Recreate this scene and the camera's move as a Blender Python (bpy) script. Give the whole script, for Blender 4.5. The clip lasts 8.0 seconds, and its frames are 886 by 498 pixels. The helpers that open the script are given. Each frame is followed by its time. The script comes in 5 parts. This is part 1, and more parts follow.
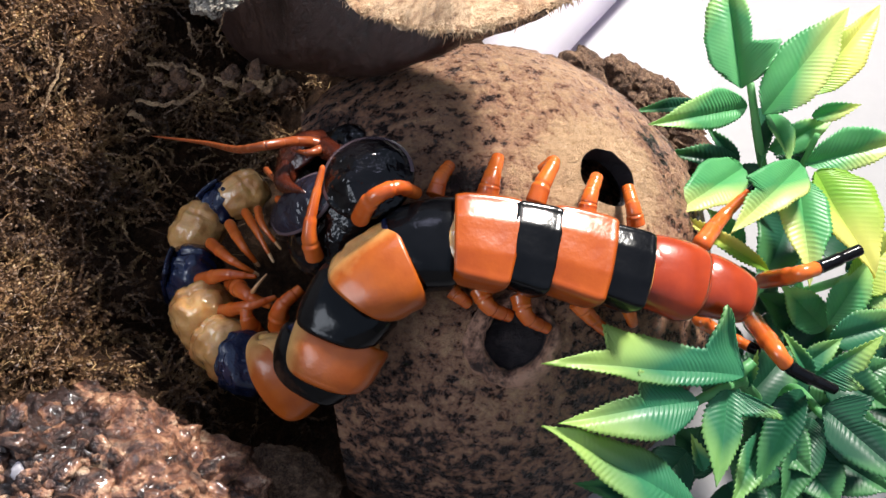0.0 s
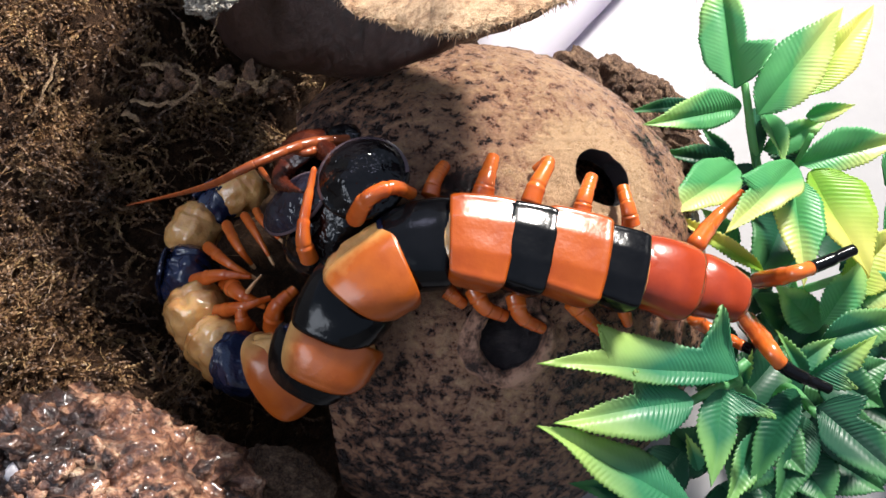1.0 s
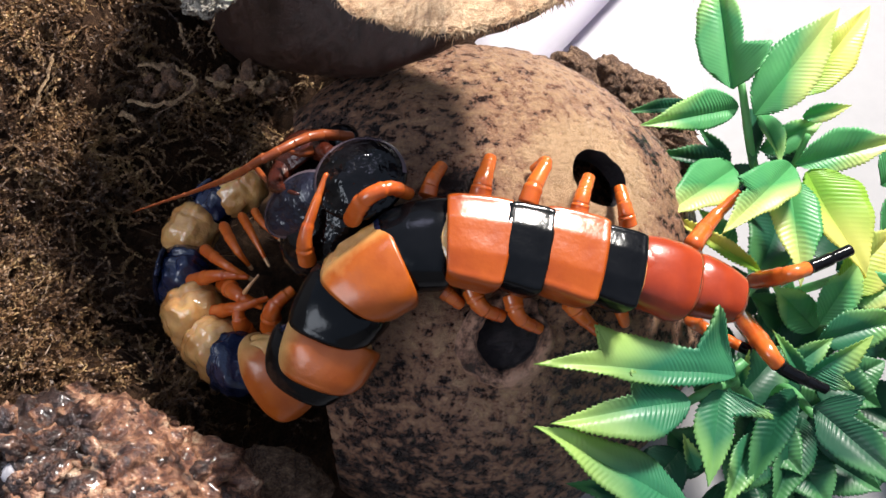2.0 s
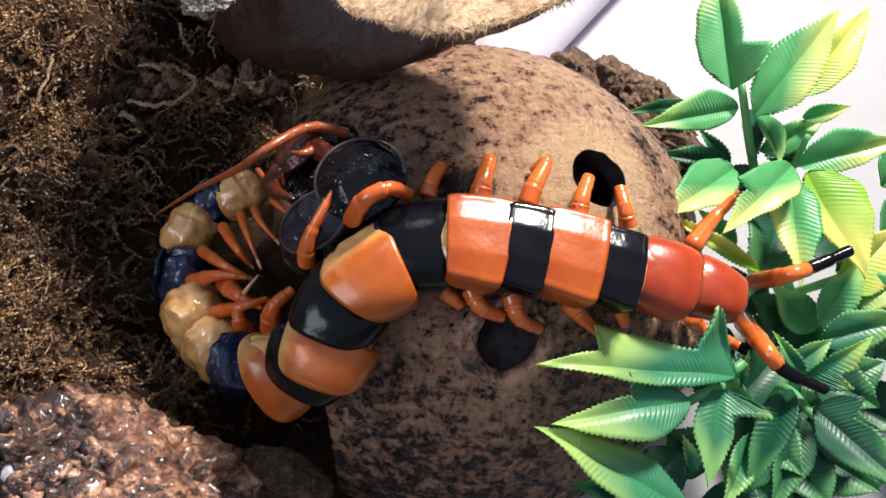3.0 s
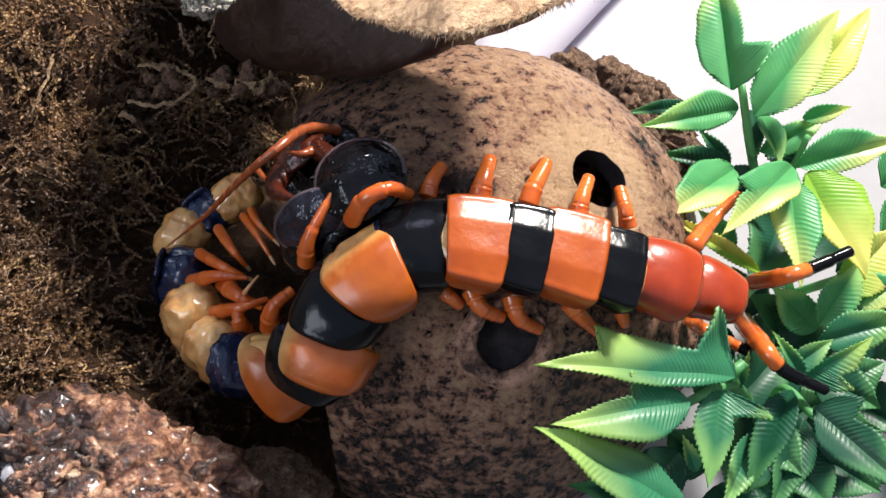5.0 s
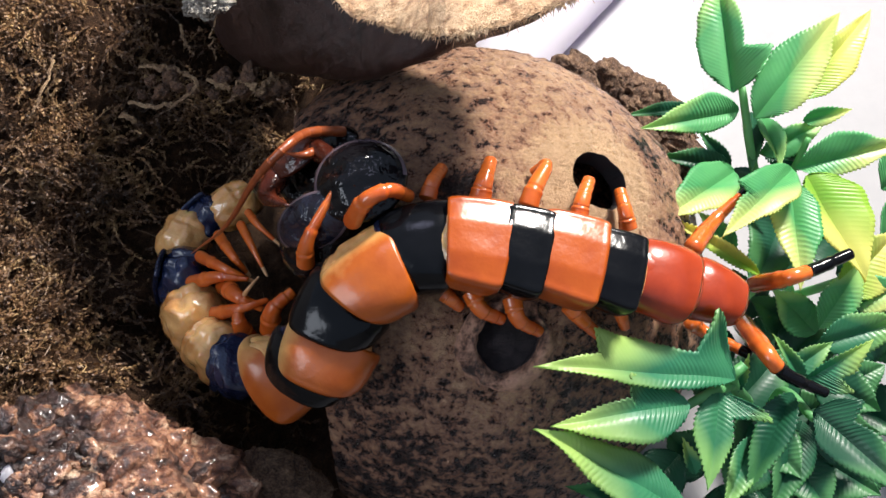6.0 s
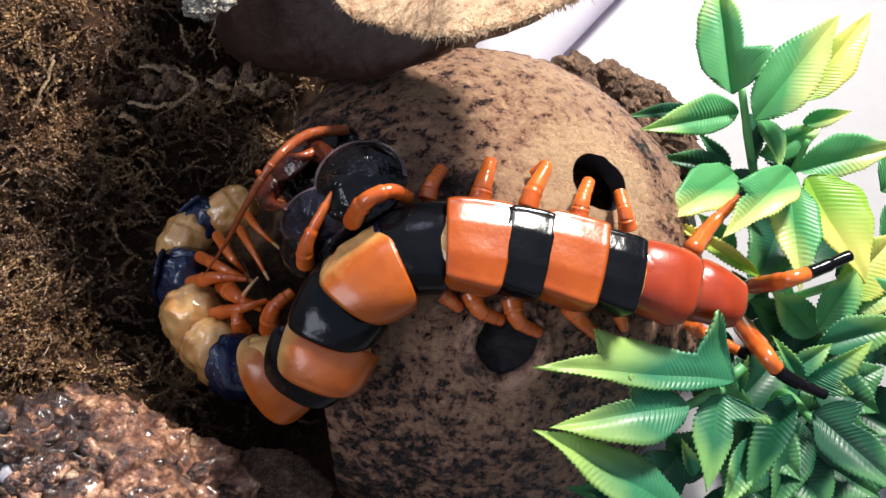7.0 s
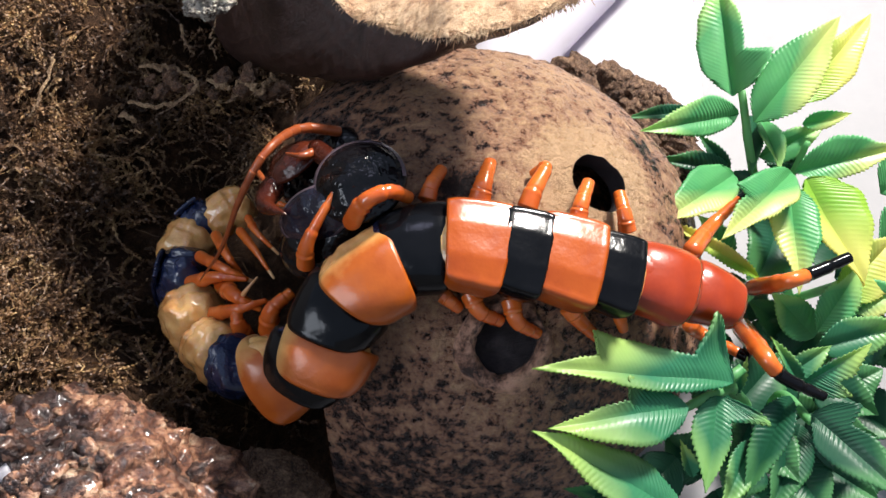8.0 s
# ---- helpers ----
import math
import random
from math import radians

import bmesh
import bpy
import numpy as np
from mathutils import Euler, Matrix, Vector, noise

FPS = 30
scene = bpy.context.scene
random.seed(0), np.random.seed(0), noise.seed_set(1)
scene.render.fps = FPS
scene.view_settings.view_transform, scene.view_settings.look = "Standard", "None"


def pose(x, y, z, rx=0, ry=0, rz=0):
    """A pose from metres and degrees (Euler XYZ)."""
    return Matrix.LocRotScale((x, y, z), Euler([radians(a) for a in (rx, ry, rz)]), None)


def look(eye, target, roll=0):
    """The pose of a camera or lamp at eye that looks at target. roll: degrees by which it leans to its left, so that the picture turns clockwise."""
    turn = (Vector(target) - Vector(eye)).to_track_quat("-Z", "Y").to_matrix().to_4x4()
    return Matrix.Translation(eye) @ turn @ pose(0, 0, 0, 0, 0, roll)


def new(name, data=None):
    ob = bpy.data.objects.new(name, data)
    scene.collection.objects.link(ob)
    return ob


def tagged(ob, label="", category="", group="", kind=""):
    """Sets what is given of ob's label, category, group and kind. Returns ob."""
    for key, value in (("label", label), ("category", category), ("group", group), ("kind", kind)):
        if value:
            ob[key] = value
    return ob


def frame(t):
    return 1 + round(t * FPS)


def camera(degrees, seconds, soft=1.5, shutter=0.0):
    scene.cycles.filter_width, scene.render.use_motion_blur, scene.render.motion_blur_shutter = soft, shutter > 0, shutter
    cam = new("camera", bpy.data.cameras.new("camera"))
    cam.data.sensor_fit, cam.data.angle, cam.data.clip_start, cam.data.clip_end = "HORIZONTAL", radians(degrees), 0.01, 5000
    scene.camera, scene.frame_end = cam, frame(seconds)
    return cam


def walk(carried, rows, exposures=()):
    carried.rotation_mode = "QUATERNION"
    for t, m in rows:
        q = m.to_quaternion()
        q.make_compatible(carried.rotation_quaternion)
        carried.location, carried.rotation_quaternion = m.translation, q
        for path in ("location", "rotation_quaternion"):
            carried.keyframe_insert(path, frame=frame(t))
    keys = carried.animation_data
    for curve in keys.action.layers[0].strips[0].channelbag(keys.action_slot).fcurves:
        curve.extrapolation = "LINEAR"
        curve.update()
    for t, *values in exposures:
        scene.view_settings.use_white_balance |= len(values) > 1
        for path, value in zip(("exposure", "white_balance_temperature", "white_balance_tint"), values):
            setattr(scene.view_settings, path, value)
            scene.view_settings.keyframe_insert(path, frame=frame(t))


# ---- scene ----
from mathutils.bvhtree import BVHTree

MM = 0.001


def mm(x, y, z):
    return Vector((x, y, z)) * MM


# ---- camera ----
cam = camera(55, 8.0, soft=1.5)
walk(cam, [
    (0, pose(0.00000, -0.08030, 0.25220, 24.9396, 0.4680, 0.2403)),
    (0.5, pose(0.00000, -0.08030, 0.25220, 24.9473, 0.3364, 0.1342)),
    (1, pose(0.00000, -0.08030, 0.25220, 24.9509, 0.1903, 0.0549)),
    (1.5, pose(0.00000, -0.08030, 0.25220, 24.9625, 0.0815, -0.0358)),
    (3, pose(0.00000, -0.08030, 0.25220, 25.0000, 0.0000, -0.0000)),
    (3.5, pose(0.00000, -0.08030, 0.25220, 25.0000, 0.0000, -0.0000)),
    (4.5, pose(0.00000, -0.08030, 0.25220, 25.0000, 0.0000, -0.0000)),
    (6, pose(0.00000, -0.08030, 0.25220, 25.1378, -0.0488, 0.1399)),
    (6.5, pose(0.00000, -0.08030, 0.25220, 25.1716, -0.1123, 0.2098)),
    (7, pose(0.00000, -0.08030, 0.25220, 25.1935, -0.1441, 0.2618)),
    (7.5, pose(0.00000, -0.08030, 0.25220, 25.2311, -0.1760, 0.3135)),
    (8, pose(0.00000, -0.08030, 0.25220, 25.2320, -0.2536, 0.4227)),
])

# ---- world and light ----
world = bpy.data.worlds.new("room")
scene.world = world
world.use_nodes = True
world.node_tree.nodes["Background"].inputs[0].default_value = (0.60, 0.75, 1.0, 1)
world.node_tree.nodes["Background"].inputs[1].default_value = 0.60

lamp_data = bpy.data.lights.new("terrarium_lamp", "AREA")
lamp_data.shape, lamp_data.size, lamp_data.size_y = "RECTANGLE", 0.085, 0.06
lamp_data.energy, lamp_data.color = 8.8, (1.0, 0.95, 0.88)
lamp = new("terrarium_lamp", lamp_data)
lamp.matrix_world = look((0.215, 0.31, 0.445), (0.0, 0.0, 0.09))


def area_lamp(name, size, energy, colour, place):
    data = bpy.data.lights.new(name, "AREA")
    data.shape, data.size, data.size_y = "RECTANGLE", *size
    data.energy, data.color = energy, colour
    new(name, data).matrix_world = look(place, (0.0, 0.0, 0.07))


# an unseen fill lamp added to the west, and room daylight from a window high over the far side
area_lamp("west_fill", (0.36, 0.36), 3.0, (0.84, 0.90, 1.0), (-0.54, -0.26, 0.56))
area_lamp("far_window", (0.30, 0.14), 0.8, (0.72, 0.72, 1.0), (-0.10, 0.45, 0.95))


# ---- materials ----
def mat(name, rough=0.5, metal=0.0, coat=0.0, ior=1.5):
    m = bpy.data.materials.new(name)
    m.use_nodes = True
    b = m.node_tree.nodes["Principled BSDF"]
    b.inputs["Roughness"].default_value = rough
    b.inputs["Metallic"].default_value = metal
    b.inputs["Coat Weight"].default_value = coat
    b.inputs["Coat Roughness"].default_value = 0.14
    b.inputs["IOR"].default_value = ior
    return m, m.node_tree, b


def node(nt, kind, **settings):
    n = nt.nodes.new(kind)
    for k, v in settings.items():
        n.inputs[k].default_value = v
    return n


def ramp(nt, source, stops):
    r = nt.nodes.new("ShaderNodeValToRGB")
    while len(r.color_ramp.elements) < len(stops):
        r.color_ramp.elements.new(0.5)
    for e, (p, c) in zip(r.color_ramp.elements, stops):
        e.position, e.color = p, (*c, 1)
    nt.links.new(source, r.inputs[0])
    return r.outputs[0]


def mix(nt, fac, a, b, blend="MIX"):
    n = nt.nodes.new("ShaderNodeMix")
    n.data_type, n.blend_type = "RGBA", blend
    for sock, v in ((n.inputs[0], fac), (n.inputs[6], a), (n.inputs[7], b)):
        if isinstance(v, bpy.types.NodeSocket):
            nt.links.new(v, sock)
        else:
            sock.default_value = v if isinstance(v, (int, float)) else (*v, 1)
    return n.outputs[2]


def noise_tex(nt, scale, detail=4.0, rough=0.55, coords=None, stretch=None):
    n = node(nt, "ShaderNodeTexNoise", Scale=scale, Detail=detail, Roughness=rough)
    c = nt.nodes.new("ShaderNodeTexCoord")
    out = c.outputs[coords or "Object"]
    if stretch:
        mp = nt.nodes.new("ShaderNodeMapping")
        mp.inputs["Scale"].default_value = stretch
        nt.links.new(out, mp.inputs[0])
        out = mp.outputs[0]
    nt.links.new(out, n.inputs["Vector"])
    return n.outputs["Fac"]


def bump(nt, b, height, strength, dist):
    n = node(nt, "ShaderNodeBump", Strength=strength, Distance=dist)
    nt.links.new(height, n.inputs["Height"])
    if b.inputs["Normal"].is_linked:
        nt.links.new(b.inputs["Normal"].links[0].from_socket, n.inputs["Normal"])
    nt.links.new(n.outputs[0], b.inputs["Normal"])


def chitin(name, dark, light, rough, scale=160, coat=0.6, sss=0.0, crinkle=0.0, ior=1.42, pucker=0.0, pale=None):
    """Wet shell or membrane; pale is the colour of the soft margin on the side of the curl."""
    m, nt, b = mat(name, rough, coat=coat, ior=ior)
    f = noise_tex(nt, scale, 3)
    c = ramp(nt, f, [(0.3, dark), (0.7, light)])
    if pale:
        uv = nt.nodes.new("ShaderNodeUVMap")
        sep = nt.nodes.new("ShaderNodeSeparateXYZ")
        nt.links.new(uv.outputs[0], sep.inputs[0])
        add = nt.nodes.new("ShaderNodeMath")
        add.operation = "MULTIPLY_ADD"
        nt.links.new(noise_tex(nt, 300, 4), add.inputs[0])
        add.inputs[1].default_value = 0.35
        nt.links.new(sep.outputs[0], add.inputs[2])
        c = mix(nt, ramp(nt, add.outputs[0], [(0.34, (0, 0, 0)), (0.68, (1, 1, 1))]), c, pale)
    nt.links.new(c, b.inputs["Base Color"])
    bump(nt, b, noise_tex(nt, 420, 3), 0.12, 0.0006)
    bump(nt, b, noise_tex(nt, 1600, 2), 0.05, 0.0002)
    if crinkle:
        bump(nt, b, noise_tex(nt, 240, 3, 0.6), crinkle, 0.0025)
    if pucker:
        warp = nt.nodes.new("ShaderNodeTexVoronoi")
        warp.feature = "SMOOTH_F1"
        warp.inputs["Scale"].default_value = 190
        co = nt.nodes.new("ShaderNodeTexCoord")
        mp = nt.nodes.new("ShaderNodeMapping")
        mp.inputs["Scale"].default_value = (0.7, 1.5, 0.7)
        nt.links.new(co.outputs["Object"], mp.inputs[0])
        nt.links.new(mp.outputs[0], warp.inputs["Vector"])
        bump(nt, b, warp.outputs["Distance"], pucker, 0.003)
    if sss:
        b.inputs["Subsurface Weight"].default_value = sss
        b.inputs["Subsurface Radius"].default_value = (1.0, 0.35, 0.12)
        b.inputs["Subsurface Scale"].default_value = 0.002
    return m


M_ORANGE = chitin("orange_chitin", (0.26, 0.040, 0.002), (0.35, 0.068, 0.004), 0.29, coat=0.35, crinkle=0.06)
M_AMBER = chitin("amber_chitin", (0.26, 0.048, 0.003), (0.37, 0.084, 0.007), 0.33, coat=0.25, crinkle=0.06, pale=(0.52, 0.29, 0.10))
M_RED = chitin("red_chitin", (0.21, 0.020, 0.004), (0.30, 0.036, 0.007), 0.26, coat=0.4)
M_BLACK = chitin("black_chitin", (0.0015, 0.0015, 0.002), (0.004, 0.004, 0.005), 0.15, coat=0.06, crinkle=0.06, ior=1.28)
M_BLUE = chitin("blue_black_membrane", (0.004, 0.006, 0.020), (0.014, 0.022, 0.060), 0.13, coat=0.3, crinkle=0.4, pucker=0.7)
M_TAN = chitin("tan_membrane", (0.36, 0.15, 0.042), (0.66, 0.38, 0.15), 0.12, coat=0.6, sss=0.25, crinkle=0.3, pucker=0.12)
M_LEG = chitin("leg_chitin", (0.40, 0.065, 0.008), (0.56, 0.125, 0.018), 0.26, sss=0.15)
M_ANT = chitin("antenna_chitin", (0.17, 0.032, 0.008), (0.26, 0.062, 0.016), 0.34, coat=0.2)
M_HEAD = chitin("head_chitin", (0.022, 0.004, 0.003), (0.070, 0.014, 0.006), 0.20, coat=0.2, crinkle=0.4)
M_PALE = chitin("pale_claw", (0.45, 0.22, 0.09), (0.6, 0.34, 0.16), 0.3)
M_PREY = chitin("prey_shell", (0.0015, 0.0015, 0.002), (0.004, 0.003, 0.004), 0.10, coat=0.05, crinkle=0.4, ior=1.34, pucker=0.5)
M_WING = chitin("prey_wing", (0.004, 0.005, 0.010), (0.016, 0.014, 0.026), 0.16, coat=0.2, crinkle=0.5, pucker=0.4)
M_RIM = chitin("prey_rim", (0.04, 0.028, 0.034), (0.10, 0.072, 0.085), 0.15, coat=0.2)


def coconut_material(name, stops, wear_and_light=(), rough=(0.3, 0.6), relief=1.0, streak=0.5):
    """Weathered shell: one dark-to-pale scale driven by blotches, fibres and large stains; each (place, reach,
    strength) spot pales it for scraping or lamplight, or darkens it for shade or stains.
    """
    m, nt, b = mat(name, 0.6)

    def sum_of(a, k, c):
        n = nt.nodes.new("ShaderNodeMath")
        n.operation = "MULTIPLY_ADD"
        nt.links.new(a, n.inputs[0])
        n.inputs[1].default_value = k
        if isinstance(c, float):
            n.inputs[2].default_value = c
        else:
            nt.links.new(c, n.inputs[2])
        return n.outputs[0]

    big = noise_tex(nt, 38, 4, 0.6)
    blot = noise_tex(nt, 400, 8, 0.75)
    fine = noise_tex(nt, 1000, 4, 0.7)
    fibre = noise_tex(nt, 130, 6, 0.7, stretch=(0.75, 2.6, 2.2))
    scale = sum_of(blot, 1.35, -0.475)
    scale = sum_of(fine, 0.42, scale)
    scale = sum_of(fibre, streak, scale)
    scale = sum_of(big, 0.45, scale)
    scale = sum_of(scale, 1.0, -0.41 - 0.5 * (streak - 0.5))
    for place, reach, strength in wear_and_light:
        co = nt.nodes.new("ShaderNodeTexCoord")
        dist = nt.nodes.new("ShaderNodeVectorMath")
        dist.operation = "DISTANCE"
        dist.inputs[1].default_value = place
        nt.links.new(co.outputs["Object"], dist.inputs[0])
        fade = nt.nodes.new("ShaderNodeMapRange")
        fade.interpolation_type = "SMOOTHSTEP"
        fade.inputs["From Min"].default_value, fade.inputs["From Max"].default_value = reach
        fade.inputs["To Min"].default_value, fade.inputs["To Max"].default_value = strength, 0.0
        nt.links.new(dist.outputs["Value"], fade.inputs["Value"])
        scale = sum_of(fade.outputs[0], 1.0, scale)
    c = ramp(nt, scale, stops)
    # small dark pocks
    pock = node(nt, "ShaderNodeTexVoronoi", Scale=210.0)
    pc = nt.nodes.new("ShaderNodeTexCoord")
    nt.links.new(pc.outputs["Object"], pock.inputs["Vector"])
    c = mix(nt, ramp(nt, pock.outputs["Distance"], [(0.04, (0.7, 0.7, 0.7)), (0.10, (0, 0, 0))]), c, stops[0][1])
    nt.links.new(c, b.inputs["Base Color"])
    nt.links.new(ramp(nt, blot, [(0.35, (rough[0],) * 3), (0.65, (rough[1],) * 3)]), b.inputs["Roughness"])
    bump(nt, b, fine, 0.5 * relief, 0.0006)
    bump(nt, b, blot, 0.9 * relief, 0.0022)
    bump(nt, b, fibre, 0.4 * relief, 0.0016)
    return m


COCO = mm(5.04, 3.68, 52.00)
COCO_R = 0.059
M_COCO = coconut_material("coconut_shell", [(0.38, (0.012, 0.007, 0.008)), (0.455, (0.045, 0.021, 0.017)), (0.495, (0.21, 0.098, 0.062)), (0.57, (0.36, 0.185, 0.115)), (0.80, (0.60, 0.38, 0.22))],
                          # scraped spots; the wide second one also paints the lamp-lit upper side paler
                          wear_and_light=[(mm(31.22, 4.02, 104.87) - COCO, (0.008, 0.019), 0.32), (mm(22, 14, 100) - COCO, (0.016, 0.056), 0.18), (mm(4, -34, 98) - COCO, (0.004, 0.028), 0.05),
                                # first, the bowl's shadow put into the colour; the rest are black mould stains
                                (mm(-10.8, 17.1, 107.2) - COCO, (0.013, 0.030), -0.05), (mm(6.6, 0.2, 110.9) - COCO, (0.002, 0.006), -0.20), (mm(0.6, -1.1, 110.6) - COCO, (0.001, 0.005), -0.22), (mm(43.5, 17.3, 94.6) - COCO, (0.002, 0.007), -0.17)], rough=(0.18, 0.5), relief=1.5)
M_RING = coconut_material("pore_rim", [(0.32, (0.03, 0.014, 0.011)), (0.45, (0.24, 0.12, 0.08)), (0.60, (0.56, 0.31, 0.21))])
# dark pore colour; on the drilled hole's walls it stands in for shade
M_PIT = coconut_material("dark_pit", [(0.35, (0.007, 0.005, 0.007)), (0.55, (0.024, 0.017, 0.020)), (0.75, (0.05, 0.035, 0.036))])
M_CAP = coconut_material("dark_shell", [(0.25, (0.010, 0.004, 0.003)), (0.45, (0.026, 0.0115, 0.0095)), (0.70, (0.046, 0.023, 0.019))], rough=(0.32, 0.5), relief=0.45)
M_CUT = coconut_material("cut_husk", [(0.18, (0.10, 0.045, 0.022)), (0.32, (0.42, 0.23, 0.12)), (0.50, (0.64, 0.42, 0.25)), (0.7, (0.74, 0.55, 0.36))], streak=0.2)


def earth(name, stops, scale, rough=0.8, wet=0.0):
    m, nt, b = mat(name, rough, coat=wet)
    f = noise_tex(nt, scale, 8, 0.7)
    g = noise_tex(nt, scale * 6, 5, 0.7)
    c = mix(nt, 0.5, ramp(nt, f, stops), ramp(nt, g, stops))
    nt.links.new(c, b.inputs["Base Color"])
    bump(nt, b, g, 0.9, 0.0012)
    bump(nt, b, f, 0.7, 0.004)
    return m


M_SOIL = earth("dark_soil", [(0.35, (0.005, 0.003, 0.002)), (0.50, (0.05, 0.026, 0.015)), (0.66, (0.14, 0.075, 0.04))], 420, 0.95)
M_SOIL.node_tree.nodes["Principled BSDF"].inputs["Specular IOR Level"].default_value = 0.15
def bark_material():
    m, nt, b = mat("wet_bark", 0.4, coat=0.4)
    big, med, fine = noise_tex(nt, 55, 4, 0.6), noise_tex(nt, 260, 6, 0.7), noise_tex(nt, 1100, 4, 0.7)
    tan = ramp(nt, med, [(0.34, (0.022, 0.009, 0.007)), (0.46, (0.13, 0.050, 0.030)), (0.56, (0.36, 0.175, 0.10)), (0.68, (0.66, 0.48, 0.33))])
    wet = ramp(nt, fine, [(0.4, (0.005, 0.004, 0.005)), (0.6, (0.055, 0.026, 0.020))])
    co = nt.nodes.new("ShaderNodeTexCoord")
    sep = nt.nodes.new("ShaderNodeSeparateXYZ")
    nt.links.new(co.outputs["Object"], sep.inputs[0])
    # the far end of the lump is soaked dark
    soak = nt.nodes.new("ShaderNodeMath")
    soak.operation = "MULTIPLY_ADD"
    nt.links.new(sep.outputs[0], soak.inputs[0])
    soak.inputs[1].default_value = 7.0
    nt.links.new(big, soak.inputs[2])
    c = mix(nt, ramp(nt, soak.outputs[0], [(0.43, (1, 1, 1)), (0.52, (0, 0, 0))]), tan, wet)
    c = mix(nt, ramp(nt, fine, [(0.36, (0.8, 0.8, 0.8)), (0.46, (0, 0, 0))]), c, (0.03, 0.014, 0.010))
    nt.links.new(c, b.inputs["Base Color"])
    bump(nt, b, fine, 0.8, 0.0006)
    bump(nt, b, med, 0.8, 0.002)
    return m


M_BARK = bark_material()
M_LICHEN = earth("lichen", [(0.43, (0.04, 0.028, 0.022)), (0.49, (0.46, 0.40, 0.33)), (0.6, (0.72, 0.66, 0.57))], 330, 0.8)
M_HUSK = earth("brown_husk", [(0.38, (0.02, 0.01, 0.006)), (0.50, (0.13, 0.065, 0.037)), (0.64, (0.40, 0.25, 0.15))], 300)
M_FLOOR = earth("white_floor", [(0.3, (0.215, 0.21, 0.222)), (0.7, (0.25, 0.245, 0.256))], 20, 0.6)
M_FLOOR.node_tree.nodes["Principled BSDF"].inputs["Coat Weight"].default_value = 0.0
M_TUBE = earth("white_tube", [(0.3, (0.72, 0.70, 0.74)), (0.7, (0.77, 0.75, 0.78))], 30, 0.4)
tube_nt = M_TUBE.node_tree
glow_through = tube_nt.nodes.new("ShaderNodeBsdfTranslucent")
glow_through.inputs["Color"].default_value = (0.85, 0.82, 0.9, 1)
thin = tube_nt.nodes.new("ShaderNodeMixShader")
thin.inputs[0].default_value = 0.65
tube_nt.links.new(tube_nt.nodes["Principled BSDF"].outputs[0], thin.inputs[1])
tube_nt.links.new(glow_through.outputs[0], thin.inputs[2])
tube_nt.links.new(thin.outputs[0], tube_nt.nodes["Material Output"].inputs[0])
M_WALL = earth("pale_wall", [(0.3, (0.16, 0.16, 0.17)), (0.7, (0.2, 0.2, 0.2))], 8, 0.6)
for m_, d_ in ((M_FLOOR, 0.02), (M_TUBE, 0.02), (M_WALL, 0.02)):
    for n_ in m_.node_tree.nodes:
        if n_.type == "BUMP":
            n_.inputs["Strength"].default_value = d_


def moss_material(name):
    m, nt, b = mat(name, 0.55)
    g = nt.nodes.new("ShaderNodeNewGeometry")
    tone = nt.nodes.new("ShaderNodeMath")
    tone.operation = "MULTIPLY_ADD"
    nt.links.new(g.outputs["Random Per Island"], tone.inputs[0])
    tone.inputs[1].default_value = 0.42
    nt.links.new(ramp(nt, noise_tex(nt, 110, 4), [(0.35, (0, 0, 0)), (0.65, (0.58, 0.58, 0.58))]), tone.inputs[2])
    c = ramp(nt, tone.outputs[0], [(0.0, (0.020, 0.011, 0.007)), (0.35, (0.11, 0.055, 0.027)), (0.65, (0.27, 0.145, 0.064)), (1.0, (0.60, 0.40, 0.18))])
    big = noise_tex(nt, 30, 3)
    nt.links.new(mix(nt, ramp(nt, big, [(0.40, (0, 0, 0)), (0.60, (1, 1, 1))]), mix(nt, 0.55, c, (0.03, 0.014, 0.009)), c), b.inputs["Base Color"])
    return m


M_MOSS = moss_material("moss")
# root colour raised to stand in for lamplight missing below the bowl
M_ROOT = earth("lit_root", [(0.38, (0.06, 0.03, 0.016)), (0.50, (0.26, 0.15, 0.075)), (0.64, (0.55, 0.37, 0.20))], 300, 0.6)
M_CRUMB = earth("bark_crumb", [(0.38, (0.02, 0.010, 0.006)), (0.52, (0.15, 0.070, 0.036)), (0.66, (0.36, 0.20, 0.11))], 420, 0.6)


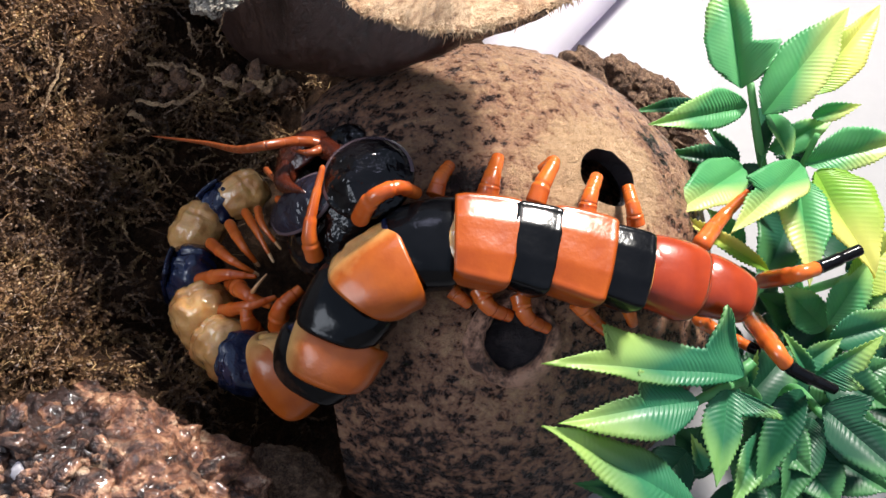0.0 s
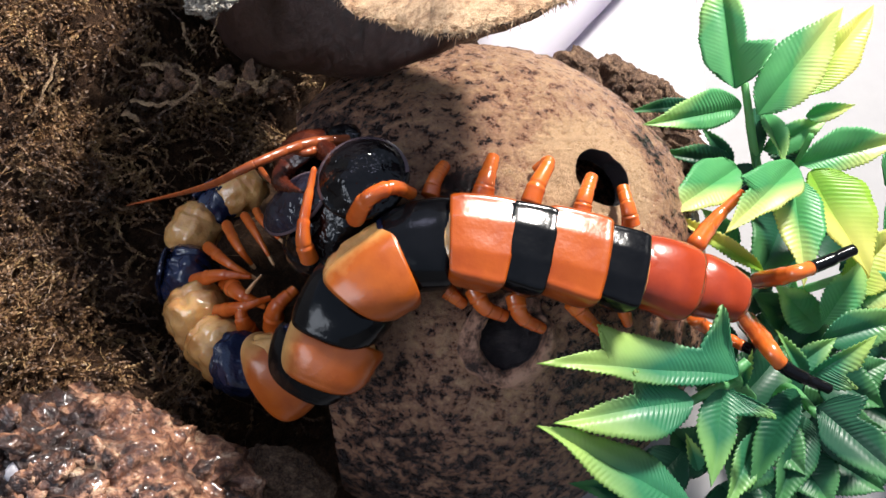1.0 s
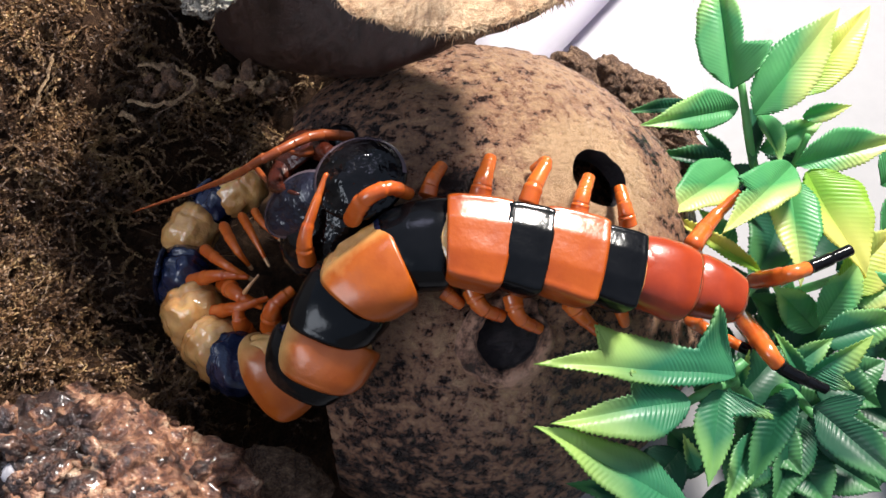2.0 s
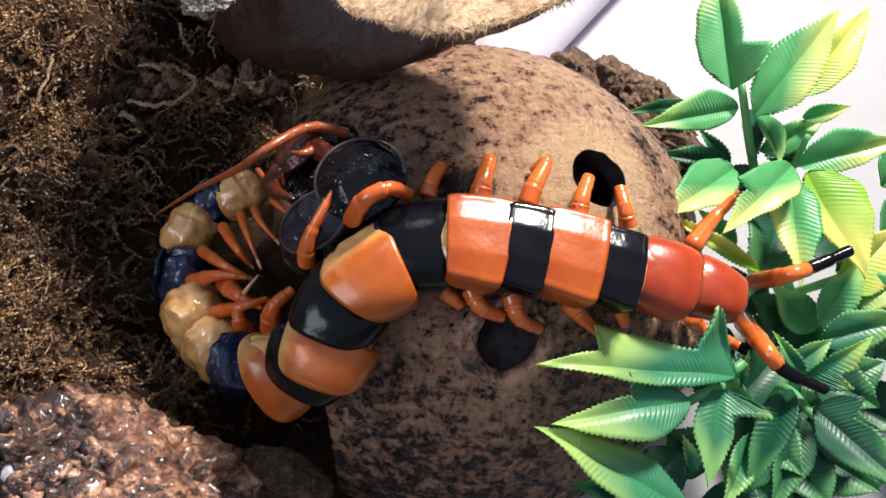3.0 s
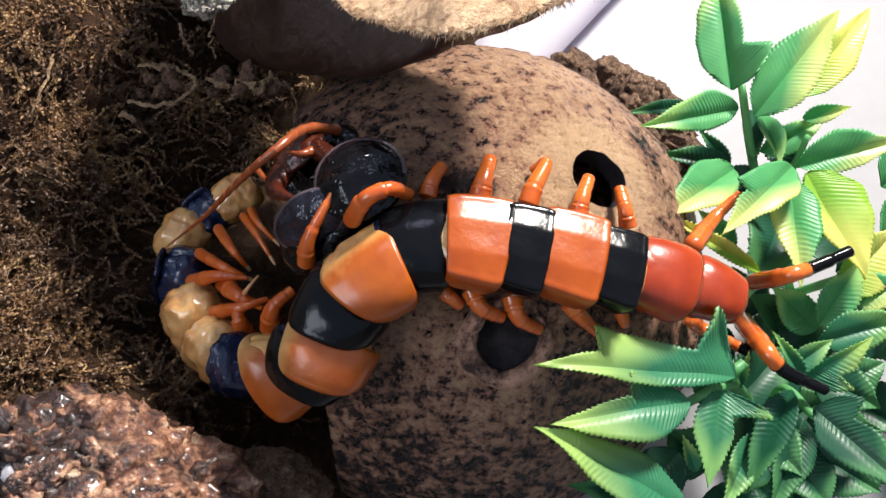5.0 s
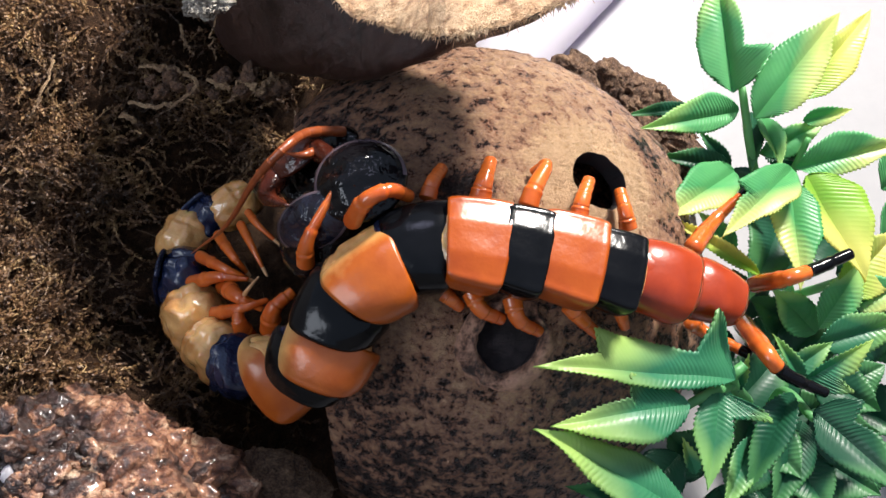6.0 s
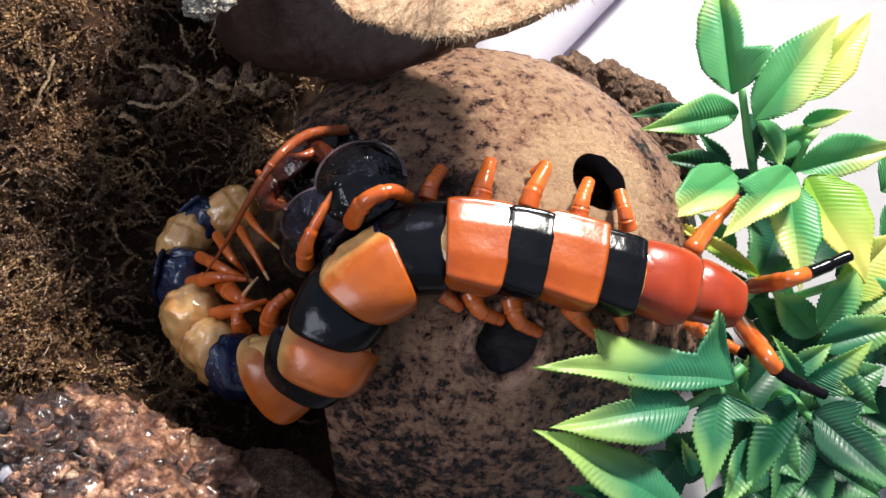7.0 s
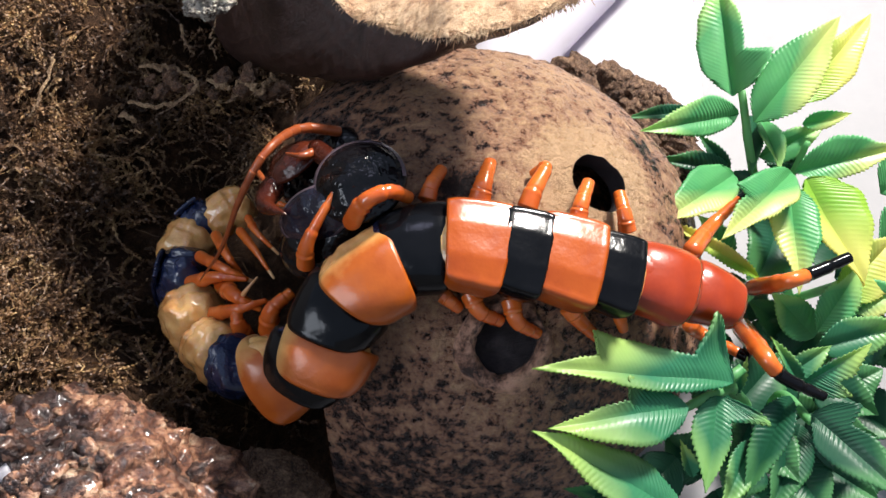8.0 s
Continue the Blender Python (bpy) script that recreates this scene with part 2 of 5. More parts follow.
def leaf_material(name, body, shade, tip, start, edge, both=False):
    m, nt, b = mat(name, 0.40, coat=0.04)
    uv = nt.nodes.new("ShaderNodeUVMap")
    sep = nt.nodes.new("ShaderNodeSeparateXYZ")
    nt.links.new(uv.outputs[0], sep.inputs[0])
    n = noise_tex(nt, 60, 3)
    add = nt.nodes.new("ShaderNodeMath")
    add.operation = "MULTIPLY_ADD"
    nt.links.new(n, add.inputs[0])
    add.inputs[1].default_value = 0.35
    nt.links.new(sep.outputs[1], add.inputs[2])
    side = nt.nodes.new("ShaderNodeMath")
    side.operation = "MULTIPLY_ADD"
    if both:
        absx = nt.nodes.new("ShaderNodeMath")
        absx.operation = "ABSOLUTE"
        nt.links.new(sep.outputs[0], absx.inputs[0])
        nt.links.new(absx.outputs[0], side.inputs[0])
    else:
        nt.links.new(sep.outputs[0], side.inputs[0])
    side.inputs[1].default_value = edge
    nt.links.new(add.outputs[0], side.inputs[2])
    g = mix(nt, ramp(nt, noise_tex(nt, 45, 4), [(0.35, (0, 0, 0)), (0.65, (1, 1, 1))]), body, shade)
    f = ramp(nt, side.outputs[0], [(start, (0, 0, 0)), (start + 0.5, (1, 1, 1))])
    nt.links.new(mix(nt, f, g, tip), b.inputs["Base Color"])
    bump(nt, b, noise_tex(nt, 900, 2), 0.12, 0.0003)
    tr = nt.nodes.new("ShaderNodeBsdfTranslucent")
    nt.links.new(mix(nt, f, g, tip), tr.inputs["Color"])
    ms = nt.nodes.new("ShaderNodeMixShader")
    ms.inputs[0].default_value = 0.5
    nt.links.new(b.outputs[0], ms.inputs[1])
    nt.links.new(tr.outputs[0], ms.inputs[2])
    nt.links.new(ms.outputs[0], nt.nodes["Material Output"].inputs[0])
    return m


M_LEAF_Y = leaf_material("yellow_edged_leaf", (0.13, 0.45, 0.16), (0.07, 0.34, 0.13), (0.66, 0.72, 0.26), 0.55, 0.5)
M_LEAF_YY = leaf_material("yellow_leaf", (0.22, 0.48, 0.06), (0.40, 0.58, 0.06), (0.72, 0.70, 0.20), 0.35, 0.3)
M_LEAF_G = leaf_material("green_leaf", (0.14, 0.46, 0.17), (0.07, 0.34, 0.14), (0.42, 0.68, 0.24), 0.80, 0.25, True)
# dark copy of the green leaf: shade deep in the plants put into colour
M_LEAF_D = leaf_material("shaded_leaf", (0.022, 0.13, 0.060), (0.012, 0.085, 0.052), (0.085, 0.27, 0.10), 0.85, 0.3, True)
M_LEAF_T = leaf_material("teal_leaf", (0.055, 0.255, 0.11), (0.025, 0.165, 0.10), (0.26, 0.50, 0.16), 0.72, 0.30, True)
M_LEAF_TY = leaf_material("pale_tipped_leaf", (0.06, 0.29, 0.13), (0.028, 0.19, 0.115), (0.42, 0.60, 0.17), 0.62, 0.22, True)
M_STEM = leaf_material("plant_stem", (0.20, 0.50, 0.20), (0.14, 0.42, 0.16), (0.2, 0.4, 0.1), 2.0, 0.0)


# ---- building helpers ----
def mesh_of(name, verts, faces, material, smooth=True, uvs=None):
    me = bpy.data.meshes.new(name)
    me.from_pydata([tuple(v) for v in verts], [], faces)
    me.materials.append(material)
    if smooth:
        me.polygons.foreach_set("use_smooth", [True] * len(me.polygons))
    if uvs is not None:
        layer = me.uv_layers.new(name="UVMap")
        for lp in me.loops:
            layer.data[lp.index].uv = uvs[lp.vertex_index]
    me.update()
    return me


def merged(me):
    bm = bmesh.new()
    bm.from_mesh(me)
    bmesh.ops.remove_doubles(bm, verts=bm.verts, dist=1e-6)
    bmesh.ops.recalc_face_normals(bm, faces=bm.faces)
    bm.to_mesh(me)
    bm.free()
    return me


def part(name, me, parent, m=None, label=""):
    ob = new(name, me)
    ob.parent = parent
    if m is not None:
        ob.matrix_basis = m
    return tagged(ob, label)


def frame_of(p, forward, up):
    """A matrix at p with y along forward and z near up."""
    y = forward.normalized()
    x = y.cross(up).normalized()
    z = x.cross(y)
    m = Matrix((x, y, z)).transposed().to_4x4()
    m.translation = p
    return m


def spline(points, n):
    """n + 1 points on a smooth curve through the given points (Catmull-Rom)."""
    p = [Vector(q) for q in points]
    p = [2 * p[0] - p[1], *p, 2 * p[-1] - p[-2]]
    out, spans = [], len(p) - 3
    for k in range(n + 1):
        u = k / n * spans
        i = min(int(u), spans - 1)
        f = u - i
        a, b, c, d = p[i:i + 4]
        out.append(0.5 * (2 * b + (c - a) * f + (2 * a - 5 * b + 4 * c - d) * f * f + (3 * b - a - 3 * c + d) * f ** 3))
    return out


def tube(points, radii, sides=12, flat=1.0, up=Vector((0, 0, 1)), cap=True):
    """Verts and faces of a tube through points."""
    verts, faces = [], []
    n = len(points)
    for i, p in enumerate(points):
        d = (points[min(i + 1, n - 1)] - points[max(i - 1, 0)]).normalized()
        x = d.cross(up)
        x = x.normalized() if x.length > 1e-6 else d.orthogonal().normalized()
        z = x.cross(d)
        for s in range(sides):
            a = 2 * math.pi * s / sides
            verts.append(p + radii[i] * (x * math.cos(a) + z * math.sin(a) * flat))
    for i in range(n - 1):
        for s in range(sides):
            t = (s + 1) % sides
            faces.append((i * sides + s, i * sides + t, (i + 1) * sides + t, (i + 1) * sides + s))
    if cap:
        faces.append(tuple(reversed(range(sides))))
        faces.append(tuple((n - 1) * sides + s for s in range(sides)))
    return verts, faces


def join_lists(*pieces):
    verts, faces = [], []
    for v, f in pieces:
        k = len(verts)
        verts += list(v)
        faces += [tuple(i + k for i in q) for q in f]
    return verts, faces


def fbm(p, octaves=4):
    return noise.fractal(p, 1.0, 2.0, octaves)


# ---- setting ----

def box(name, lo, hi, material, label, category):
    x0, y0, z0 = lo
    x1, y1, z1 = hi
    v = [(x, y, z) for x in (x0, x1) for y in (y0, y1) for z in (z0, z1)]
    f = [(0, 1, 3, 2), (4, 6, 7, 5), (0, 4, 5, 1), (2, 3, 7, 6), (0, 2, 6, 4), (1, 5, 7, 3)]
    return tagged(new(name, mesh_of(name, v, f, material, False)), label, category, kind="structure")


box("floor", (-0.5, -0.5, -0.02), (0.5, 0.5, 0.0), M_FLOOR, "white smooth terrarium floor", "floor")
box("wall_north", (-0.5, 0.5, -0.02), (0.5, 0.52, 0.45), M_WALL, "grey plastic terrarium wall", "wall")
box("wall_south", (-0.5, -0.52, -0.02), (0.5, -0.5, 0.45), M_WALL, "grey plastic terrarium wall", "wall")
box("wall_east", (0.5, -0.52, -0.02), (0.52, 0.52, 0.45), M_WALL, "grey plastic terrarium wall", "wall")
box("wall_west", (-0.52, -0.52, -0.02), (-0.5, 0.52, 0.45), M_WALL, "grey plastic terrarium wall", "wall")


def smooth01(v):
    v = min(max(v, 0.0), 1.0)
    return v * v * (3 - 2 * v)


def bank_height(x, y):
    """Height of the soil and moss bank, all in metres."""
    west = smooth01((-0.066 - x) / 0.05)
    edge = smooth01((0.045 - x) / 0.05)
    h = 0.020 * edge + 0.042 * west + 0.034 * smooth01((-0.002 - y) / 0.025) * smooth01((-0.038 - x) / 0.03)
    h += 0.012 * smooth01((y - 0.03) / 0.05) * smooth01((-0.01 - x) / 0.05)
    h += 0.030 * smooth01((y - 0.07) / 0.03) * smooth01((0.02 - x) / 0.03) * smooth01((x + 0.07) / 0.03)
    q = Vector((x, y, 0)) * 38
    h += (0.013 * fbm(q, 4) + 0.005 * fbm(q * 3.1, 3)) * edge
    return h - 0.004 * (1 - edge)


def bank():
    nx, ny = 150, 170
    x0, x1, y0, y1 = -0.26, 0.05, -0.13, 0.24
    v = []
    for j in range(ny + 1):
        for i in range(nx + 1):
            x, y = x0 + (x1 - x0) * i / nx, y0 + (y1 - y0) * j / ny
            v.append((x, y, bank_height(x, y)))
    f = [(j * (nx + 1) + i, j * (nx + 1) + i + 1, (j + 1) * (nx + 1) + i + 1, (j + 1) * (nx + 1) + i) for j in range(ny) for i in range(nx)]
    ob = new("ground", mesh_of("ground", v, f, M_SOIL))
    tagged(ob, "dark damp soil banked up under dry moss", "soil", kind="structure")


bank()


# ---- coconut hide ----
def displaced_ball(radius, scale, rings, segs, amount, freq, seed):
    v, f = [], []
    for i in range(rings + 1):
        th = math.pi * i / rings
        for k in range(segs):
            ph = 2 * math.pi * k / segs
            d = Vector((math.sin(th) * math.cos(ph), math.sin(th) * math.sin(ph), math.cos(th)))
            r = radius + amount * fbm(d * freq + Vector((seed, 0, 0)), 4)
            v.append(Vector((d.x * r * scale[0], d.y * r * scale[1], d.z * r * scale[2])))
    for i in range(rings):
        for k in range(segs):
            t = (k + 1) % segs
            f.append((i * segs + k, (i + 1) * segs + k, (i + 1) * segs + t, i * segs + t))
    return v, f


def coconut():
    outer, f = displaced_ball(COCO_R, (1, 1, 1), 170, 300, 0.0007, 3.0, 2.0)
    for k, p in enumerate(outer):
        q = p / COCO_R
        outer[k] = p * (1 + 0.009 * fbm(Vector((q.x * 26, q.y * 11, q.z * 11)), 4))
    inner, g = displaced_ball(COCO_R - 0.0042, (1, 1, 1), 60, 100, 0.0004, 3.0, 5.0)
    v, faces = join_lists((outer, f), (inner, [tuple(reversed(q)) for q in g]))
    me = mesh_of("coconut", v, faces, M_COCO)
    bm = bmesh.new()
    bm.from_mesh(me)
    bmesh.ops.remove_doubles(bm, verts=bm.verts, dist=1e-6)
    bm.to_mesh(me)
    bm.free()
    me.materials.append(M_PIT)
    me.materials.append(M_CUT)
    ob = new("coconut_hide", me)
    ob.location = COCO

    def cut(at, radius, depth, flat=1.0):
        n = (at - COCO).normalized()
        pts = [at + n * depth * (-1 + 2 * k / 4) for k in range(5)]
        # cut walls get the near-black colour, so the hole's shade is painted on
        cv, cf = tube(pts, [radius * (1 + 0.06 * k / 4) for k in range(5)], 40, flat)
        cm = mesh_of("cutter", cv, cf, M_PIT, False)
        b = bmesh.new()
        b.from_mesh(cm)
        bmesh.ops.recalc_face_normals(b, faces=b.faces)
        b.to_mesh(cm)
        b.free()
        return new("cutter", cm)

    def doorway(a, b, c):
        """A block that takes away the shell west of the plane through three points."""
        n = (b - a).cross(c - a).normalized()
        n = n if n.x < 0 else -n
        m = frame_of(a + (b - a) * 0.5, b - a, n)
        v = [m @ Vector((x, y, z)) for x in (-0.2, 0.2) for y in (-0.2, 0.2) for z in (0, 0.2)]
        cm = mesh_of("cutter", v, [(0, 1, 3, 2), (4, 6, 7, 5), (0, 4, 5, 1), (2, 3, 7, 6), (0, 2, 6, 4), (1, 5, 7, 3)], M_CUT, False)
        return new("cutter", cm)

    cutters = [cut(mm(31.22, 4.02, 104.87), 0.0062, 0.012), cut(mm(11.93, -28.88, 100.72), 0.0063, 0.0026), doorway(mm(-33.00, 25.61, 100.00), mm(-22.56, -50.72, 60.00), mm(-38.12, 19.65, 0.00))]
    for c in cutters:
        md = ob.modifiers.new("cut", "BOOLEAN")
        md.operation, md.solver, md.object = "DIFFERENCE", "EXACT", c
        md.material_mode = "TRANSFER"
    bpy.context.view_layer.update()
    cutm = bpy.data.meshes.new_from_object(ob.evaluated_get(bpy.context.evaluated_depsgraph_get()))
    ob.modifiers.clear()
    ob.data = cutm
    for c in cutters:
        bpy.data.objects.remove(c)
    tagged(ob, "brown coconut shell hide with a round drilled hole", "coconut shell")
    # the unopened germ eye: a dark shallow pit with a pale rim
    at = mm(11.93, -28.88, 100.72)
    n = (at - COCO).normalized()
    m = frame_of(at, n.cross(Vector((1, 0, 0))), n)
    v, f = [], []
    prof = [(0.0060, -0.0026), (0.0059, -0.001), (0.0062, 0.0008), (0.0068, 0.0017), (0.0078, 0.0018), (0.0092, 0.0004), (0.0102, -0.0010)]
    for r, z in prof:
        for k in range(40):
            a = 2 * math.pi * k / 40
            rr = r * (1 + 0.20 * noise.noise(Vector((math.cos(a), math.sin(a), r * 300))) + 0.10 * noise.noise(Vector((math.cos(a) * 4, math.sin(a) * 4, r * 500))))
            drop = COCO_R - math.sqrt(COCO_R ** 2 - rr ** 2)
            v.append((rr * math.cos(a), rr * math.sin(a), z - drop + 0.0009 * noise.noise(Vector((rr * math.cos(a), rr * math.sin(a), 0)) * 900)))
    for i in range(len(prof) - 1):
        for k in range(40):
            t = (k + 1) % 40
            f.append((i * 40 + k, i * 40 + t, (i + 1) * 40 + t, (i + 1) * 40 + k))
    pm = mesh_of("germ_eye", v, f, M_PIT)
    pm.materials.append(M_RING)
    for p in pm.polygons:
        p.material_index = 0 if p.index < 40 else 1
    part("germ_eye", pm, ob, Matrix.Translation(-COCO) @ m, "dark round germ pore with a rough rim")
    return ob


coconut()


# ---- shell bowl above ----
def shell_bowl():
    """A piece of thick half shell lying over the hide, its cut rim up, the dark outside towards the hide."""
    n = 90
    rim = spline([mm(-42.30, 67.51, 128.00), mm(-30.54, 46.32, 126.00), mm(-20.28, 33.32, 122.00), mm(-9.67, 22.23, 129.00), mm(0.56, 12.01, 139.00), mm(9.86, 12.71, 141.00), mm(20.20, 16.59, 142.00), mm(23.98, 19.30, 143.00)], n)
    inner = spline([mm(-36.55, 85.72, 123.00), mm(-26.16, 64.05, 121.00), mm(-16.98, 49.86, 117.00), mm(-7.06, 38.05, 124.00), mm(0.60, 26.33, 135.00), mm(7.54, 26.05, 137.00), mm(14.56, 30.30, 138.00), mm(17.60, 33.28, 139.00)], n)
    low = spline([mm(-85.43, 142.17, 50.00), mm(-79.96, 104.52, 52.00), mm(-65.06, 70.11, 58.00), mm(-44.81, 54.27, 70.00), mm(-23.22, 34.45, 96.00), mm(-7.16, 26.29, 116.00), mm(3.65, 18.59, 130.00), mm(23.83, 22.19, 139.00)], n)
    deep = spline([mm(-71.99, 169.44, 40.00), mm(-66.47, 138.10, 42.00), mm(-55.33, 105.49, 46.00), mm(-36.40, 86.60, 60.00), mm(-17.91, 69.34, 82.00), mm(-5.67, 56.69, 102.00), mm(5.27, 44.72, 120.00), mm(17.99, 43.75, 130.00)], n)
    v, f, rows = [], [], 22
    for k in range(n + 1):
        r, i, l, d = rim[k], inner[k], low[k].lerp(rim[k], 0.16 * smooth01((0.8 - k / n) / 0.35)), deep[k]
        out = ((l - d) + (r - i)).normalized()
        ring = [i.lerp(r, q) + Vector((0, 0, 0.0012 * math.sin(math.pi * q))) for q in (0.0, 0.2, 0.4, 0.6, 0.8, 0.93)]
        ring += [r.lerp(l, q) + out * (l - r).length * 0.11 * math.sin(math.pi * q) for q in (0.0, 0.06, 0.14, 0.26, 0.4, 0.55, 0.7, 0.85, 0.95, 1.0)]
        ring += [l.lerp(d, q) for q in (0.15, 0.5, 0.8, 1.0)]
        ring += [d.lerp(i, q) for q in (0.3, 0.7)]
        for j, p in enumerate(ring):
            e = 0.0009 if j < 7 else 0.0006
            w = Vector((noise.noise(p * 160), noise.noise(p * 160 + Vector((9, 0, 0))), noise.noise(p * 160 + Vector((0, 9, 0)))))
            w += 0.5 * Vector((noise.noise(p * 520), noise.noise(p * 520 + Vector((9, 0, 0))), noise.noise(p * 520 + Vector((0, 9, 0)))))
            v.append(p + w * e)
    for k in range(n):
        for j in range(rows):
            t = (j + 1) % rows
            f.append((k * rows + j, (k + 1) * rows + j, (k + 1) * rows + t, k * rows + t))
    f += [tuple(range(rows)), tuple(reversed([n * rows + j for j in range(rows)]))]
    origin = low[40]
    me = mesh_of("coconut_bowl", [p - origin for p in v], f, M_CAP)
    me.materials.append(M_CUT)
    for p in me.polygons:
        if p.index < n * rows and (p.index % rows < 6 or p.index % rows > 19):
            p.material_index = 1
    ob = new("coconut_bowl", me)
    ob.location = origin
    tagged(ob, "dark half coconut shell with a pale fibrous cut rim", "coconut shell")
    rnd = random.Random(4)
    pieces = []
    for k in range(2600):
        i = rnd.randrange(n)
        p = rim[i].lerp(rim[i + 1], rnd.random()).lerp(inner[i], abs(rnd.gauss(0, 0.10))) - origin
        d = Vector((rnd.uniform(-1, 1), -0.7 + rnd.uniform(-.8, .8), rnd.uniform(-0.7, 0.6))).normalized()
        ln = rnd.uniform(0.0005, 0.0016) * (2.2 if rnd.random() < 0.03 else 1)
        pieces.append(tube([p, p + d * ln * 0.6, p + d * ln + Vector((0, 0, -0.0003))], [0.00012, 0.0001, 0.00003], 3, cap=False))
    hv, hf = join_lists(*pieces)
    tagged(part("rim_fuzz", mesh_of("rim_fuzz", hv, hf, M_CUT), ob, None, "short pale husk fibres"), kind="stuff")


shell_bowl()


# ---- lumps ----
def lump(name, centre, size, turn, amount, freq, seed, material, label, category, cells=0.0):
    v, f = [], []
    rings, segs = 170, 300
    for i in range(rings + 1):
        th = math.pi * i / rings
        for k in range(segs):
            ph = 2 * math.pi * k / segs
            d = Vector((math.sin(th) * math.cos(ph), math.sin(th) * math.sin(ph), math.cos(th)))
            q = d * freq + Vector((seed, seed * 2, 0))
            r = 1 + amount * fbm(q, 5)
            if cells:
                w = q + 0.25 * Vector((noise.noise(q * 3), noise.noise(q * 3 + Vector((7, 0, 0))), noise.noise(q * 3 + Vector((0, 7, 0)))))
                for k, share in ((3.2, 1.0), (7.5, 0.45), (16, 0.16)):
                    r += cells * share * (0.3 - min(noise.voronoi(w * k)[0][0], 0.6))
            v.append((d.x * size[0] * r, d.y * size[1] * r, d.z * size[2] * r))
    for i in range(rings):
        for k in range(segs):
            t = (k + 1) % segs
            f.append((i * segs + k, (i + 1) * segs + k, (i + 1) * segs + t, i * segs + t))
    ob = new(name, mesh_of(name, v, f, material))
    ob.matrix_basis = Matrix.Translation(centre) @ Matrix.Rotation(radians(turn), 4, "Z")
    return tagged(ob, label, category)


bark = lump("bark_lump", mm(-70.92, -56.55, 75.00), (0.035, 0.0235, 0.029), -14, 0.18, 1.8, 3.0, M_BARK, "wet knobbly tan and dark bark lump", "bark", 0.15)
def crust(parent, count, seed, name="bark_scale", material=M_BARK, grow=1.0):
    """Separate crusty scales pressed into a lump."""
    rnd = random.Random(seed)
    kinds = []
    for k in range(5):
        v, f = displaced_ball(0.0024, (1.0, 0.75, 0.45), 12, 18, 0.0012, 1.9, 3.7 * k)
        kinds.append(merged(mesh_of(name, v, f, material)))
    me = parent.data
    picks = [p for p in me.polygons if p.normal.z > 0.25]
    for k in range(count):
        p = rnd.choice(picks)
        size = rnd.uniform(0.5, 1.5) * grow
        q = Vector((0, 0, 1)).rotation_difference(p.normal).to_matrix().to_4x4()
        m = Matrix.Translation(p.center - p.normal * size * 0.0005) @ q @ Matrix.Rotation(rnd.uniform(0, 6.28), 4, "Z") @ Matrix.Diagonal((size, size, size, 1))
        part(name, rnd.choice(kinds), parent, m)


crust(bark, 130, 8)
v_, f_ = displaced_ball(0.0011, (1.0, 1.4, 0.8), 8, 12, 0.0004, 2.0, 4.0)
chip = new("white_chip", mesh_of("white_chip", v_, f_, M_TUBE))
over, under = mm(-66.41, -56.43, 120.00), mm(-116.65, -38.38, 20.00)
local = bark.matrix_basis.inverted()
tree = BVHTree.FromPolygons([v.co for v in bark.data.vertices], [tuple(p.vertices) for p in bark.data.polygons])
hit = tree.ray_cast(local @ over, (local @ under - local @ over).normalized())[0]
chip.location = bark.matrix_basis @ hit if hit else under
tagged(chip, "tiny white chip lying on the wet bark", "chip")
lump("soil_lump", mm(-36.75, -48.21, 58.00), (0.0125, 0.0085, 0.012), -20, 0.16, 1.6, 9.0, M_HUSK, "small dark clod of fibrous soil", "soil", 0.10)
lump("lichen_chunk", mm(-46.89, 36.44, 120.00), (0.0052, 0.0036, 0.0032), 20, 0.3, 1.9, 2.0, M_LICHEN, "pale grey pitted lichen chunk on the shell rim", "lichen", 0.14)
husk = lump("husk_chunk", mm(58.0, 71.5, 16.00), (0.033, 0.017, 0.021), -49, 0.30, 1.9, 5.0, M_HUSK, "crumbly brown coconut husk chunk behind the shell", "husk", 0.12)
crust(husk, 60, 5, "husk_flake", M_HUSK, 1.3)


def white_tube():
    a, b = mm(17.03, 98.04, 12.20), mm(81.69, 176.65, 12.20)
    v, f = tube([a, b], [0.012, 0.012], 40)
    w, g = tube([a, b], [0.011, 0.011], 40, cap=False)
    k = 40
    vv, ff = join_lists((v, f[:k]), (w, [tuple(reversed(q)) for q in g]))
    ff += [(s, (s + 1) % k, 2 * k + (s + 1) % k, 2 * k + s) for s in range(k)]
    ff += [(k + (s + 1) % k, k + s, 3 * k + s, 3 * k + (s + 1) % k) for s in range(k)]
    tagged(new("plastic_tube", mesh_of("plastic_tube", vv, ff, M_TUBE)), "white plastic tube lying on the floor", "tube")


white_tube()


def paper_sheet():
    a, b, c, d = mm(35.29, 96.56, 1.50), mm(56.90, 174.19, 1.50), mm(94.35, 156.78, 1.50), mm(90.92, 59.90, 1.50)
    v = [a, b, c, d] + [p - mm(0, 0, 1.2) for p in (a, b, c, d)]
    f = [(3, 2, 1, 0), (4, 5, 6, 7), (0, 1, 5, 4), (1, 2, 6, 5), (2, 3, 7, 6), (3, 0, 4, 7)]
    tagged(new("paper_sheet", mesh_of("paper_sheet", v, f, M_TUBE, False)), "plain white paper sheet on the floor", "paper")


paper_sheet()


